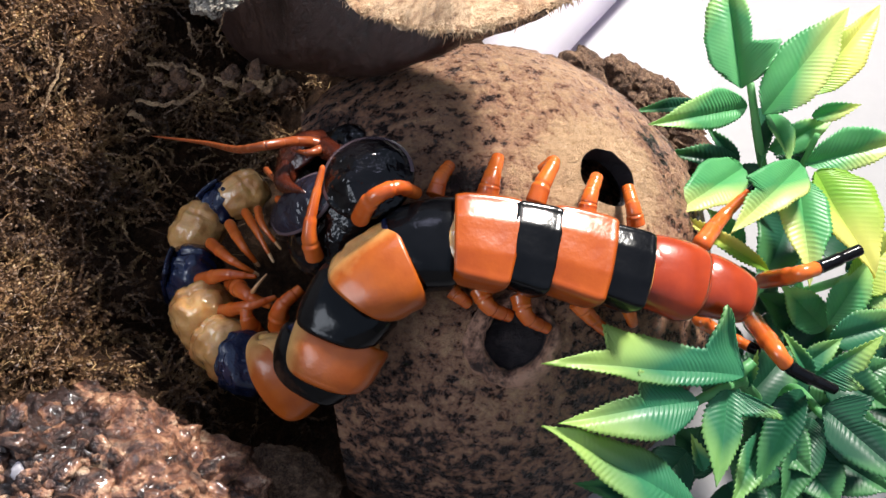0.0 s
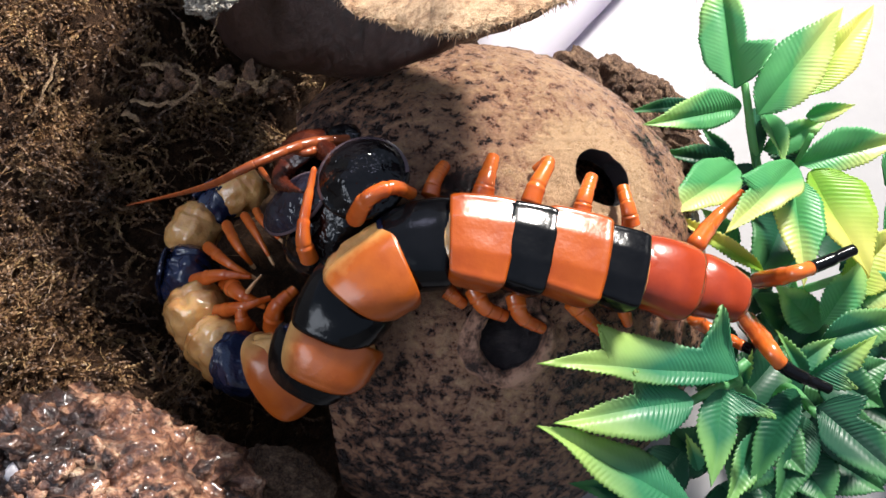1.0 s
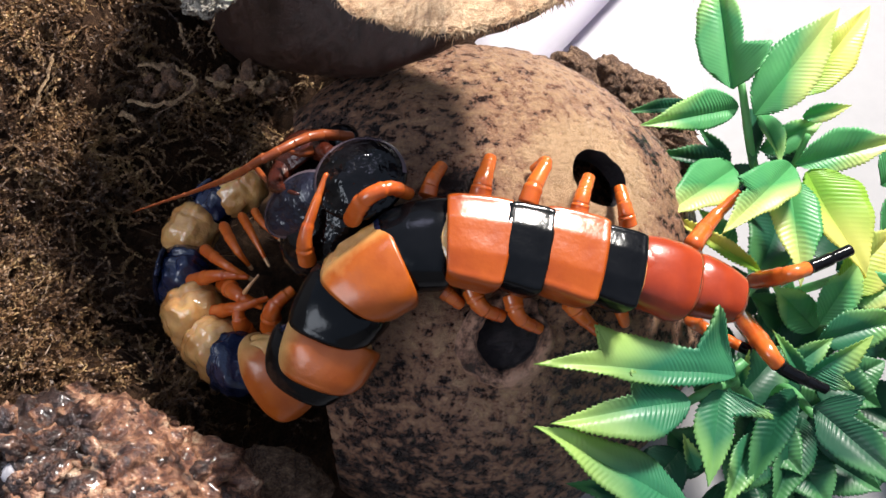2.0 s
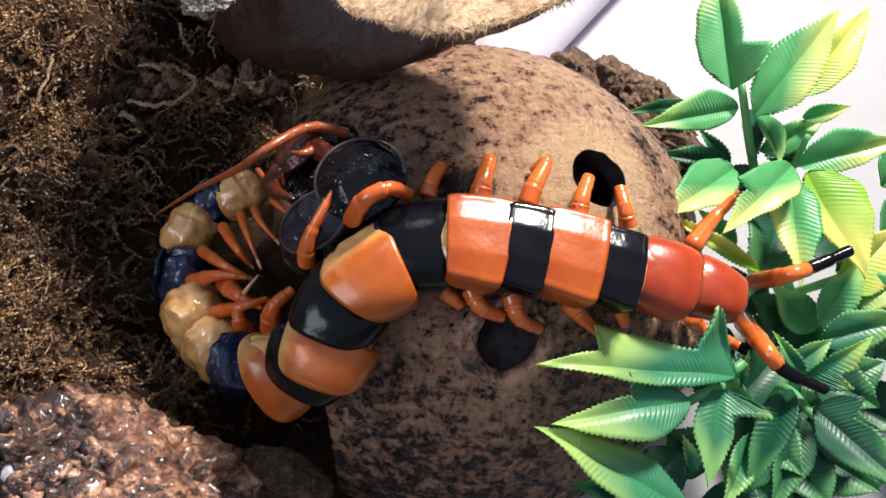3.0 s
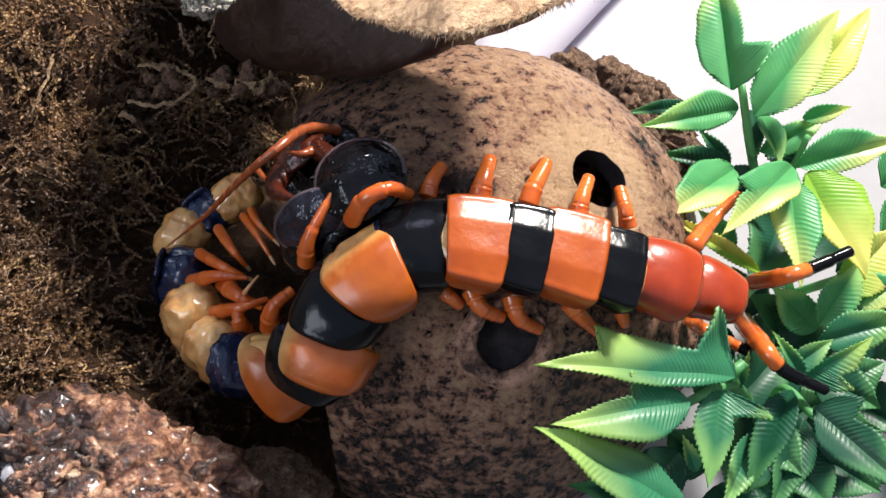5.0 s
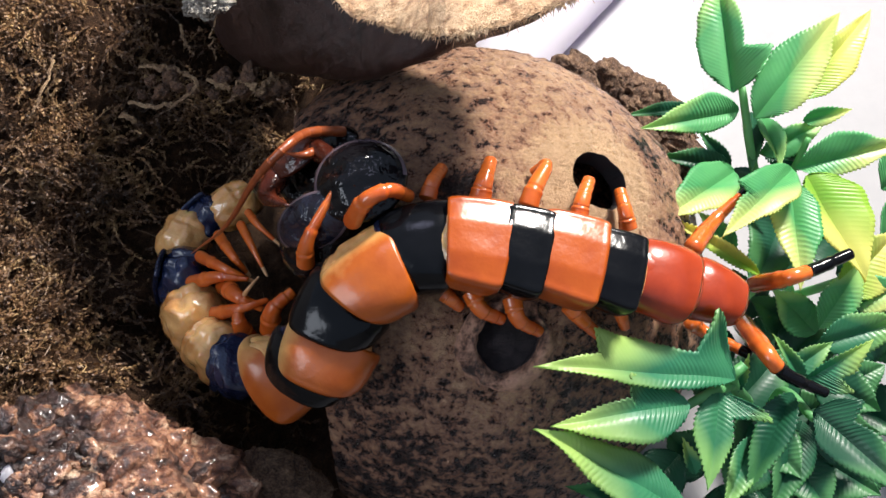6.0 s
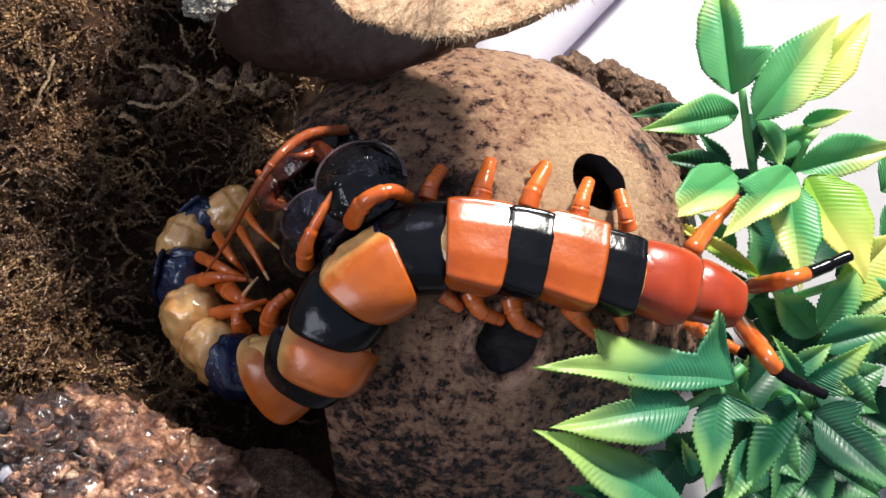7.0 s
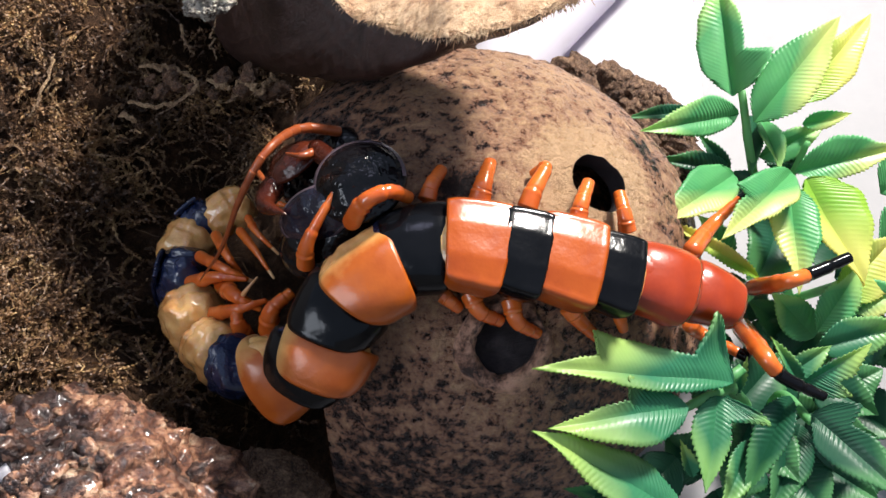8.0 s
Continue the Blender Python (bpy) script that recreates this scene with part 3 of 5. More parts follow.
# ---- moss ----
def moss():
    rnd = random.Random(11)
    pv, pf = [], []

    def ribbon(pts, side, widths):
        k = len(pv)
        for q, w in zip(pts, widths):
            pv.append(q - side * w)
            pv.append(q + side * w)
        for i in range(len(pts) - 1):
            pf.append((k + 2 * i, k + 2 * i + 1, k + 2 * i + 3, k + 2 * i + 2))

    def rv(z0=-1.0, z1=1.0):
        return Vector((rnd.uniform(-1, 1), rnd.uniform(-1, 1), rnd.uniform(z0, z1)))

    def frond(p, d, ln, n, leafy, w=0.00015):
        """A drooping feather-moss shoot: a thin stalk with crowded, hooked, overlapping leaflets."""
        pts, q = [], p.copy()
        curl = rv(-0.9, -0.1) * 0.5
        for i in range(n):
            pts.append(q.copy())
            d = (d + curl * (0.25 + 0.5 * i / n) + rv() * 0.22).normalized()
            q = q + d * ln / (n - 1)
        side = d.cross(rv(0.5, 1)).normalized()
        ribbon(pts, side, [w * (1.2 - 0.9 * i / n) for i in range(n)])
        if not leafy:
            return
        for i in range(1, n):
            along = (pts[i] - pts[i - 1]).normalized()
            x = along.cross(side).normalized()
            for k in range(4):
                a = rnd.uniform(0, 6.28)
                out = side * math.cos(a) + x * math.sin(a)
                dd = (along * rnd.uniform(0.5, 1.2) + out * 0.8).normalized()
                size = rnd.uniform(0.0009, 0.0021) * (1.15 - 0.6 * i / n)
                ribbon([pts[i], pts[i] + dd * size * 0.6, pts[i] + (dd * 0.75 + along * 0.1 - out * 0.15 + Vector((0, 0, -0.12))) * size * 1.25], along.cross(out).normalized(), [0.00030, 0.00027, 0.00004])

    # tufts: fronds that spring from one spot and fall the same way
    tufts = 0
    while tufts < 1350:
        x, y = rnd.uniform(-0.16, -0.005), rnd.uniform(-0.055, 0.15)
        dens = smooth01((-0.078 - x) / 0.016) + 0.35 * smooth01((y - 0.035) / 0.03) + 0.6 * smooth01((-0.004 - y) / 0.015) * smooth01((-0.03 - x) / 0.02)
        if (x - COCO.x) ** 2 + (y - COCO.y) ** 2 < 0.05 ** 2 or rnd.random() > dens * (0.85 + 1.3 * noise.noise(Vector((x, y, 3)) * 60) + 0.4 * smooth01((-0.085 - x) / 0.01)):
            continue
        tufts += 1
        lean = Vector((noise.noise(Vector((x, y, 0)) * 45), noise.noise(Vector((x, y, 5)) * 45), 0.10)) * 2.4
        high = max(0.0, 0.004 * noise.noise(Vector((x, y, 8)) * 70)) + rnd.uniform(0, 0.0025)
        big = rnd.uniform(0.7, 1.35)
        for k in range(rnd.randrange(5, 10)):
            px, py = x + rnd.gauss(0, 0.0022), y + rnd.gauss(0, 0.0022)
            frond(Vector((px, py, bank_height(px, py) - 0.001 + high)), (lean + rv(-0.1, 0.9) * 0.8).normalized(), rnd.uniform(0.006, 0.013) * big, 9, rnd.random() < 0.94)
    # loose threads and bare roots
    for k in range(380):
        x, y = rnd.uniform(-0.15, -0.02), rnd.uniform(-0.06, 0.13)
        frond(Vector((x, y, bank_height(x, y) + 0.001)), rv(-0.25, 0.35).normalized(), rnd.uniform(0.006, 0.018), 10, False, rnd.uniform(0.00006, 0.00016))
    ob = new("moss", mesh_of("moss", pv, pf, M_MOSS, False))
    tagged(ob, "dry brown and golden sheet moss on the bank", "moss", kind="stuff")


moss()


def root_shred(points, r0, r1, seed):
    """A torn, flattened strip of pale root lying on the soil."""
    base = points[0]
    pts = spline([p - base for p in points], 26)
    rad = [(r0 + (r1 - r0) * k / 26) * MM * 0.62 * (1 + 0.9 * noise.noise(Vector((k * 0.7, seed, 0)))) for k in range(27)]
    pts = [p + 0.0011 * Vector((noise.noise(Vector((k * 0.35, seed, 1))), noise.noise(Vector((k * 0.35, seed, 2))), noise.noise(Vector((k * 0.35, seed, 3))))) for k, p in enumerate(pts)]
    rad[0] *= 0.4
    rad[-1] *= 0.2
    v, f = tube(pts, rad, 9, 0.25)
    ob = new("root_shred", mesh_of("root_shred", v, f, M_ROOT))
    ob.location = base
    tagged(ob, "pale torn root strip lying in the moss", "root", group="root shreds")


root_shred([mm(-79.45, 44.04, 74.00), mm(-72.04, 41.30, 76.00), mm(-66.84, 41.28, 77.00), mm(-63.33, 43.26, 78.00), mm(-61.15, 45.97, 78.00)], 1.0, 0.8, 0)
root_shred([mm(-79.17, 56.73, 72.00), mm(-73.42, 53.74, 75.00), mm(-68.70, 52.98, 76.00), mm(-63.77, 50.14, 77.00)], 0.9, 0.5, 1)
root_shred([mm(-65.61, 51.23, 76.00), mm(-61.79, 47.67, 78.00), mm(-61.02, 44.99, 77.00)], 0.9, 0.5, 2)
root_shred([mm(-59.05, 48.36, 78.00), mm(-55.36, 44.85, 80.00), mm(-52.55, 44.52, 80.00)], 0.9, 0.6, 3)
root_shred([mm(-52.05, 39.85, 80.00), mm(-49.71, 41.41, 82.00), mm(-50.74, 44.73, 82.00)], 0.8, 0.4, 4)
root_shred([mm(-49.40, 45.07, 82.00), mm(-45.91, 41.62, 84.00), mm(-45.23, 39.39, 83.00)], 1.3, 0.7, 5)
root_shred([mm(-44.33, 39.17, 84.00), mm(-42.29, 40.17, 86.00), mm(-40.93, 43.11, 86.00), mm(-39.21, 41.80, 86.00)], 1.7, 0.9, 6)
root_shred([mm(-82.51, 43.02, 70.00), mm(-78.72, 39.98, 73.00), mm(-77.48, 38.96, 72.00)], 1.1, 0.8, 7)
root_shred([mm(-53.85, 57.09, 92.00), mm(-56.19, 53.60, 88.00), mm(-55.56, 49.12, 84.00)], 0.5, 0.3, 8)
root_shred([mm(-97.35, 53.94, 80.00), mm(-96.45, 46.41, 82.00), mm(-99.04, 37.88, 80.00), mm(-100.89, 35.97, 78.00)], 0.8, 0.5, 9)
root_shred([mm(-64.01, 57.04, 88.00), mm(-63.14, 53.51, 86.00), mm(-61.28, 50.82, 84.00)], 0.7, 0.4, 10)


# loose crumbs of bark and root below the shell bowl
def crumb(place, size, seed):
    v, f = displaced_ball(size * MM, (1.0, 0.8, 0.55), 18, 26, size * 0.5 * MM, 1.8, seed)
    ob = new("bark_crumb", merged(mesh_of("bark_crumb", v, f, M_CRUMB)))
    ob.matrix_basis = Matrix.Translation(place) @ Matrix.Rotation(seed * 1.7, 4, "Z") @ Matrix.Rotation(seed * 0.6, 4, "X")
    tagged(ob, "crumbly brown bark bit in the moss", "bark", group="bark crumbs")


crumb_rnd = random.Random(21)
for cx, cy, cz in ((-76.4, 53.6, 70.0), (-72.2, 48.6, 72.0), (-68.4, 49.6, 73.0), (-70.3, 52.8, 73.0), (-62.6, 47.8, 75.0), (-57.4, 44.1, 77.0), (-54.5, 47.8, 79.0), (-48.7, 42.5, 81.0), (-42.9, 41.4, 82.0), (-47.2, 45.7, 83.0), (-39.8, 41.6, 84.0), (-78.4, 49.8, 69.0)):
    crumb(mm(cx, cy, cz), crumb_rnd.uniform(1.6, 3.0), crumb_rnd.uniform(0, 9))


# ---- centipede ----
ROOT = mm(1.69, -13.15, 108.45)
centipede = new("centipede")
centipede.location = ROOT
tagged(centipede, "large orange and black banded centipede curled over the coconut shell", "centipede")


BACK = [(0.0, 1.0), (0.36, 1.0), (0.42, 0.985), (0.80, 0.87), (0.86, 0.868), (0.91, 0.86), (0.96, 0.79), (1.0, 0.55), (1.0, 0.2), (0.97, -0.15), (0.86, -0.45)]


def section(q, plump=False):
    """Half cross-section of a back plate: flat middle, sloping side fields, raised margin, steep flank. q runs from 0 to 1."""
    if plump:
        a = radians(118) * q
        return abs(math.sin(a)) ** 0.78, math.copysign(abs(math.cos(a)) ** 0.9, math.cos(a))
    lens = [0.0]
    for (a, b), (c, d) in zip(BACK, BACK[1:]):
        lens.append(lens[-1] + math.hypot(c - a, (d - b) * 0.7))
    s = q * lens[-1]
    for i in range(len(BACK) - 1):
        if s <= lens[i + 1] or i == len(BACK) - 2:
            g = min((s - lens[i]) / (lens[i + 1] - lens[i]), 1.0)
            return BACK[i][0] * (1 - g) + BACK[i + 1][0] * g, BACK[i][1] * (1 - g) + BACK[i + 1][1] * g


def bent(x, y, turn, hl):
    """Curves a body ring sideways by turn (radians) over its length."""
    a = turn * 0.5 * max(-1.3, min(1.3, y / hl))
    return x * math.cos(a), y + x * math.sin(a)


def plate_mesh(name, hw, hl, hh, material, flare=0.05, thick=0.0009, reach=1.0, turn=0.0, seed=0.0, lead=-1, plump=False):
    """A dorsal plate: flat middle, sloping side fields, raised margins, rounded corners and a rolled hind edge."""
    na, nl = 72, 22
    v, f, uvs = [], [], []
    for layer in (0, 1):
        t = thick * layer
        for j in range(nl + 1):
            u = -1 + 2 * j / nl
            wide = 1 + flare * (-u)
            drop = (0.08 if plump else 0.035) * abs(u) ** 2 + 0.16 * max(-u * lead - 0.6, 0) ** 1.5 + 0.10 * max(u * lead - 0.86, 0) ** 0.6
            drop += 0.10 * u * u if plump else 0.0
            for i in range(na + 1):
                w = -1 + 2 * i / na
                x, z = section(abs(w) * reach, plump)
                k = abs(w) * reach
                corner = 1 - 0.34 * k ** 4 - (0.22 if plump else 0.04) * k ** 2
                x *= math.copysign(1, w) * hw * wide * (1 - 0.06 * abs(u) ** 6)
                z = z * hh - drop * hh + (0.07 if plump else 0.02) * hh * u * lead + 0.06 * hh * math.exp(-((u * lead - 0.95) / 0.06) ** 2)
                y = u * hl * corner
                if lead >= 0:
                    y += hl * 0.50 * (0.5 - k * k) * (u + 1) / 2
                wob = noise.noise(Vector((x, y, seed)) * 260) * 0.00007 + noise.noise(Vector((x, y, seed + 5)) * 90) * 0.0002
                x, y = bent(x, y, turn, hl)
                uvs.append((w, u))
                shrink = 1 - t / hw
                v.append(Vector((x * shrink, y * (1 - 0.4 * t / hl), (z + wob) * shrink - t * 0.2)))
    row = na + 1
    block = row * (nl + 1)
    for j in range(nl):
        for i in range(na):
            q = (j * row + i, (j + 1) * row + i, (j + 1) * row + i + 1, j * row + i + 1)
            f.append(q)
            f.append(tuple(reversed([k + block for k in q])))
    for j in range(nl):
        for i in (0, na):
            a, b = j * row + i, (j + 1) * row + i
            f.append((a, b, b + block, a + block) if i else (b, a, a + block, b + block))
    for i in range(na):
        for j in (0, nl):
            a, b = j * row + i, j * row + i + 1
            f.append((a, b, b + block, a + block) if j == 0 else (b, a, a + block, b + block))
    return mesh_of(name, v, f, material, True, uvs)


def flank_mesh(name, hw, hl, hh, material, seed, turn=0.0, folds=1.0):
    """The soft body under a plate: a barrel with folds of membrane."""
    v, f = [], []
    nl, na = 26, 44
    for j in range(nl + 1):
        u = -1 + 2 * j / nl
        r = (1 - abs(u) ** 3.0) ** 0.5 if abs(u) < 1 else 0.0
        r = 0.42 + 0.58 * r
        for i in range(na):
            a = 2 * math.pi * i / na
            q = Vector((math.cos(a) * 1.3, math.sin(a) * 1.3, u * 1.1 + seed))
            fold = 1 + folds * (0.14 * noise.noise(q * 1.8) + 0.035 * noise.noise(q * 4.1) + 0.012 * noise.noise(q * 11))
            crease = 1 - 0.12 * math.exp(-((math.sin(a) - 0.25) / 0.09) ** 2) - 0.10 * folds * math.exp(-((u - 0.35) / 0.08) ** 2)
            x, y = bent(math.cos(a) * hw * r * fold * crease, u * hl, turn, hl)
            v.append((x, y, math.sin(a) * hh * r * fold))
    for j in range(nl):
        for i in range(na):
            t = (i + 1) % na
            f.append((j * na + i, j * na + t, (j + 1) * na + t, (j + 1) * na + i))
    f.append(tuple(range(na)))
    f.append(tuple(reversed([nl * na + i for i in range(na)])))
    return mesh_of(name, v, f, material)


# Body rings from tail to head: centre, half width, half length, half height, plate colour, flank colour, roll towards the curl, heading in degrees
CURL = mm(-45.30, 2.47, 62.00)
RINGS = [
    (mm(53.23, -16.93, 96.78), 6.12, 5.25, 4.37, M_RED, M_RED, 0, 162),
    (mm(41.01, -17.36, 104.67), 7.60, 6.03, 4.99, M_RED, M_RED, 0, 166),
    (mm(30.30, -17.86, 108.98), 7.48, 5.06, 5.26, M_BLACK, M_TAN, 0, 167),
    (mm(22.02, -16.59, 111.18), 8.40, 6.20, 5.60, M_ORANGE, M_TAN, 0, 168),
    (mm(13.50, -16.02, 113.08), 8.22, 4.75, 5.45, M_BLACK, M_TAN, 0, 170),
    (mm(5.31, -15.46, 114.38), 8.45, 5.70, 5.70, M_ORANGE, M_TAN, 0, 175),
    (mm(-4.03, -15.28, 113.87), 8.48, 6.12, 5.62, M_BLACK, M_BLUE, 0, 190),
    (mm(-11.66, -20.96, 112.31), 7.93, 6.07, 5.87, M_AMBER, M_TAN, 0, 214),
    (mm(-18.64, -24.84, 106.62), 8.62, 5.01, 5.82, M_BLACK, M_BLUE, 0, 236),
    (mm(-21.16, -31.60, 102.47), 8.87, 4.64, 6.05, M_AMBER, M_TAN, 0, 246),
    (mm(-24.65, -31.55, 98.49), 8.87, 4.54, 6.19, M_BLACK, M_BLUE, 0.08, 240),
    (mm(-32.99, -28.56, 84.00), 9.80, 5.00, 7.11, M_AMBER, M_TAN, 0.20, 232),
    (mm(-45.69, -23.73, 70.00), 8.28, 4.27, 7.03, M_BLUE, M_BLUE, 0.85, 165),
    (mm(-52.03, -18.07, 64.00), 9.41, 5.49, 7.32, M_AMBER, M_TAN, 0.95, 135),
    (mm(-59.17, -8.88, 61.00), 9.46, 5.67, 7.57, M_AMBER, M_TAN, 1, 112),
    (mm(-63.01, 2.13, 60.00), 8.61, 5.55, 6.94, M_BLUE, M_BLUE, 1, 90),
    (mm(-62.21, 13.71, 60.00), 7.39, 5.68, 6.53, M_TAN, M_TAN, 1, 68),
    (mm(-56.71, 19.56, 62.00), 5.98, 4.27, 5.70, M_BLUE, M_BLUE, 1, 48),
    (mm(-50.64, 23.00, 64.00), 5.41, 4.84, 5.69, M_TAN, M_TAN, 1, 36),
]
# extra pitch of the back plates that shingle towards the tail
PITCH = {2: 0.03, 3: 0.08, 4: 0.08, 5: 0.17, 6: 0.06}
ring_parts = []


def body():
    pts = [r[0] for r in RINGS]
    for i, (p, hw, hl, hh, plate, flank, roll, heading) in enumerate(RINGS):
        fwd = pts[min(i + 1, len(pts) - 1)] - pts[max(i - 1, 0)]
        fwd = Vector((math.cos(radians(heading)), math.sin(radians(heading)), fwd.z / math.hypot(fwd.x, fwd.y) * 0.6 + PITCH.get(i, 0.0)))
        up = ((p - COCO).normalized() * 0.3 + Vector((0.1, 0.02, 1)) * 0.7).normalized()
        out = (p - CURL)
        out = Vector((out.x, out.y, 0.12 * out.length)).normalized()
        d = (up * (1 - roll) + out * roll).normalized()
        m = frame_of(p - ROOT, fwd, d)
        turn = radians(RINGS[min(i + 1, len(pts) - 1)][7] - RINGS[max(i - 1, 0)][7]) / 2
        fl = part("flank", flank_mesh("flank", hw * (0.99 if i == 7 else 0.93 + 0.09 * roll) * MM, hl * 1.3 * MM, hh * (0.93 if i == 7 else 0.88 + 0.1 * roll) * MM, flank, i * 3.1, turn, 0.5 if i == 7 else 0.65 if i < 12 else 1.15), centipede, m @ Matrix.Translation((0.0018, 0, -0.0005)) if i == 7 else m)
        if i in (12, 13, 14, 16, 18):
            ring_parts.append((fl, fl, m))
            continue
        te = part("back_plate", plate_mesh("back_plate", hw * MM, hl * MM, hh * MM, plate, reach=1.0 if i < 7 else 0.98 if roll < 0.4 else 0.52, turn=turn, seed=i, lead=0 if i == 7 else 1 if 7 < i < 12 else -1, flare=-0.10 if i == 0 else 0.05, plump=5 < i < 12 or i < 2), centipede, m)
        ring_parts.append((fl, te, m))


body()


def leg_pieces(points, radii, joints, material, black_from=None):
    """One leg as a jointed, tapering tube."""
    pts = spline(points, 60)
    rad = []
    for k in range(61):
        u = k / 60
        i = min(int(u * (len(radii) - 1)), len(radii) - 2)
        g = u * (len(radii) - 1) - i
        r = radii[i] * (1 - g) + radii[i + 1] * g
        for j in joints:
            r *= 1 - 0.12 * math.exp(-((u - j) / 0.014) ** 2) + 0.07 * math.exp(-((u - j + 0.045) / 0.03) ** 2)
        rad.append(r)
    return pts, rad


def leg(points, r0, r1, joints=(0.33, 0.62, 0.84), material=None, tip=None, tip_from=1.0, name="leg"):
    base = points[0]
    pts, rad = leg_pieces([p - base for p in points], [r0 * 1.0 * MM, r0 * 0.84 * MM, (r0 + r1) * 0.40 * MM, r1 * 0.86 * MM], joints, material)
    rad[-1] *= 0.35
    for k, share in enumerate((0.35, 0.68, 0.86, 0.95)):
        rad[k] *= share
    cut = round(60 * tip_from)
    v, f = tube(pts[:cut + 1], rad[:cut + 1], 14)
    ob = part(name, mesh_of(name, v, f, material or M_LEG), centipede, Matrix.Translation(base - ROOT))
    if tip and cut < 60:
        v, f = tube(pts[cut:], [r * 1.02 for r in rad[cut:]], 14)
        part("leg_tip", mesh_of("leg_tip", v, f, tip), ob, None, "black glossy leg tip" if tip is M_BLACK else "pale sharp claw")
    return ob


# legs on the far side of the body
leg([mm(-3.04, -5.01, 112.85), mm(-2.01, -1.46, 113.38), mm(-0.22, 2.67, 111.76)], 1.9, 1.5)
leg([mm(6.70, -5.27, 113.33), mm(7.54, -1.97, 114.70), mm(9.02, 3.76, 112.87)], 2.3, 1.5)
leg([mm(15.53, -6.37, 112.27), mm(16.94, -2.75, 113.53), mm(19.44, 2.49, 113.32), mm(16.89, 2.24, 110.80)], 2.1, 0.9)
leg([mm(25.30, -7.33, 109.55), mm(26.21, -3.70, 110.88), mm(28.07, 1.48, 109.52)], 2.0, 1.5)
leg([mm(35.85, -7.06, 104.72), mm(35.06, -3.99, 106.86), mm(34.47, 0.93, 106.50)], 1.9, 1.4)
leg([mm(51.37, -5.54, 92.16), mm(59.06, 4.28, 86.31), mm(67.02, 11.53, 88.00)], 2.2, 0.9, tip=M_BLACK, tip_from=0.9)
# the last legs behind
leg([mm(69.71, -5.32, 73.44), mm(70.10, -11.59, 92.00), mm(76.26, -9.57, 92.00), mm(84.95, -5.73, 92.00)], 2.1, 1.4, tip=M_BLACK, tip_from=0.58)
leg([mm(67.70, -12.00, 69.35), mm(63.88, -25.96, 90.00), mm(67.31, -30.98, 90.00), mm(76.13, -34.64, 88.00)], 2.3, 1.2, tip=M_BLACK, tip_from=0.58)
# legs on the near side
leg([mm(0.10, -21.26, 107.45), mm(1.66, -22.53, 106.98), mm(3.24, -23.12, 105.09)], 1.7, 1.3)
leg([mm(4.97, -20.87, 107.84), mm(7.00, -24.49, 107.20), mm(11.08, -25.25, 104.22)], 2.0, 1.4)
leg([mm(12.57, -21.64, 106.99), mm(13.85, -25.84, 105.81), mm(18.13, -26.87, 101.95)], 2.0, 1.3)
leg([mm(23.29, -21.91, 104.28), mm(26.11, -24.38, 101.90), mm(30.08, -26.23, 97.59)], 2.0, 1.2)
leg([mm(33.68, -21.08, 99.83), mm(34.32, -22.49, 98.68), mm(35.40, -23.68, 95.93)], 1.7, 1.2)
leg([mm(51.84, -17.95, 84.61), mm(55.85, -18.67, 79.63), mm(63.67, -25.41, 84.00)], 1.9, 1.3, tip=M_BLACK, tip_from=0.9)
leg([mm(-16.88, -10.39, 113.73), mm(-13.75, -10.13, 121.70), mm(-9.43, -8.24, 122.55), mm(-6.16, -5.95, 116.33)], 1.9, 1.5)
# legs inside the curl
LEG_N = leg([mm(-25.34, -16.08, 105.96), mm(-24.34, -13.16, 112.12), mm(-18.73, -4.54, 118.40)], 1.9, 0.6)
LEG_A = leg([mm(-49.99, 16.67, 66.00), mm(-46.22, 7.78, 70.00), mm(-42.99, 0.44, 68.00)], 1.25, 0.35, tip=M_PALE, tip_from=0.85)
LEG_B = leg([mm(-46.98, 18.72, 66.00), mm(-43.94, 12.30, 70.00), mm(-38.97, 6.94, 68.00)], 1.17, 0.35, tip=M_PALE, tip_from=0.85)
LEG_C = leg([mm(-41.87, 18.75, 68.00), mm(-37.97, 16.06, 71.00), mm(-34.35, 14.74, 70.00)], 1.01, 0.35, tip=M_PALE, tip_from=0.85)
LEG_D = leg([mm(-54.71, 12.78, 66.00), mm(-48.33, 3.88, 72.00), mm(-44.59, 0.44, 68.00)], 1.48, 0.45, tip=M_PALE, tip_from=0.88)
LEG_E = leg([mm(-58.95, 6.68, 66.00), mm(-51.04, -0.61, 73.00), mm(-44.36, -3.30, 70.00)], 1.64, 0.45, tip=M_PALE, tip_from=0.9)
leg([mm(-60.47, -1.77, 65.00), mm(-51.92, -3.02, 72.00), mm(-44.71, -3.58, 72.00)], 2.0, 0.6)
leg([mm(-52.11, -2.19, 66.00), mm(-46.36, -8.58, 74.00), mm(-40.80, -10.95, 72.00)], 2.4, 0.8)
leg([mm(-55.79, -9.43, 64.00), mm(-46.30, -11.33, 73.00), mm(-39.50, -9.01, 73.00)], 2.0, 0.7)
leg([mm(-44.75, -16.01, 66.00), mm(-45.70, -14.34, 72.00), mm(-46.30, -11.33, 73.00)], 2.5, 1.3)
leg([mm(-39.10, -15.64, 70.00), mm(-37.31, -12.87, 77.00), mm(-32.97, -8.85, 78.00)], 2.6, 1.4)
leg([mm(-45.30, -9.00, 74.00), mm(-43.26, -7.90, 77.00), mm(-41.26, -5.02, 77.00)], 0.6, 0.3, material=M_PALE)

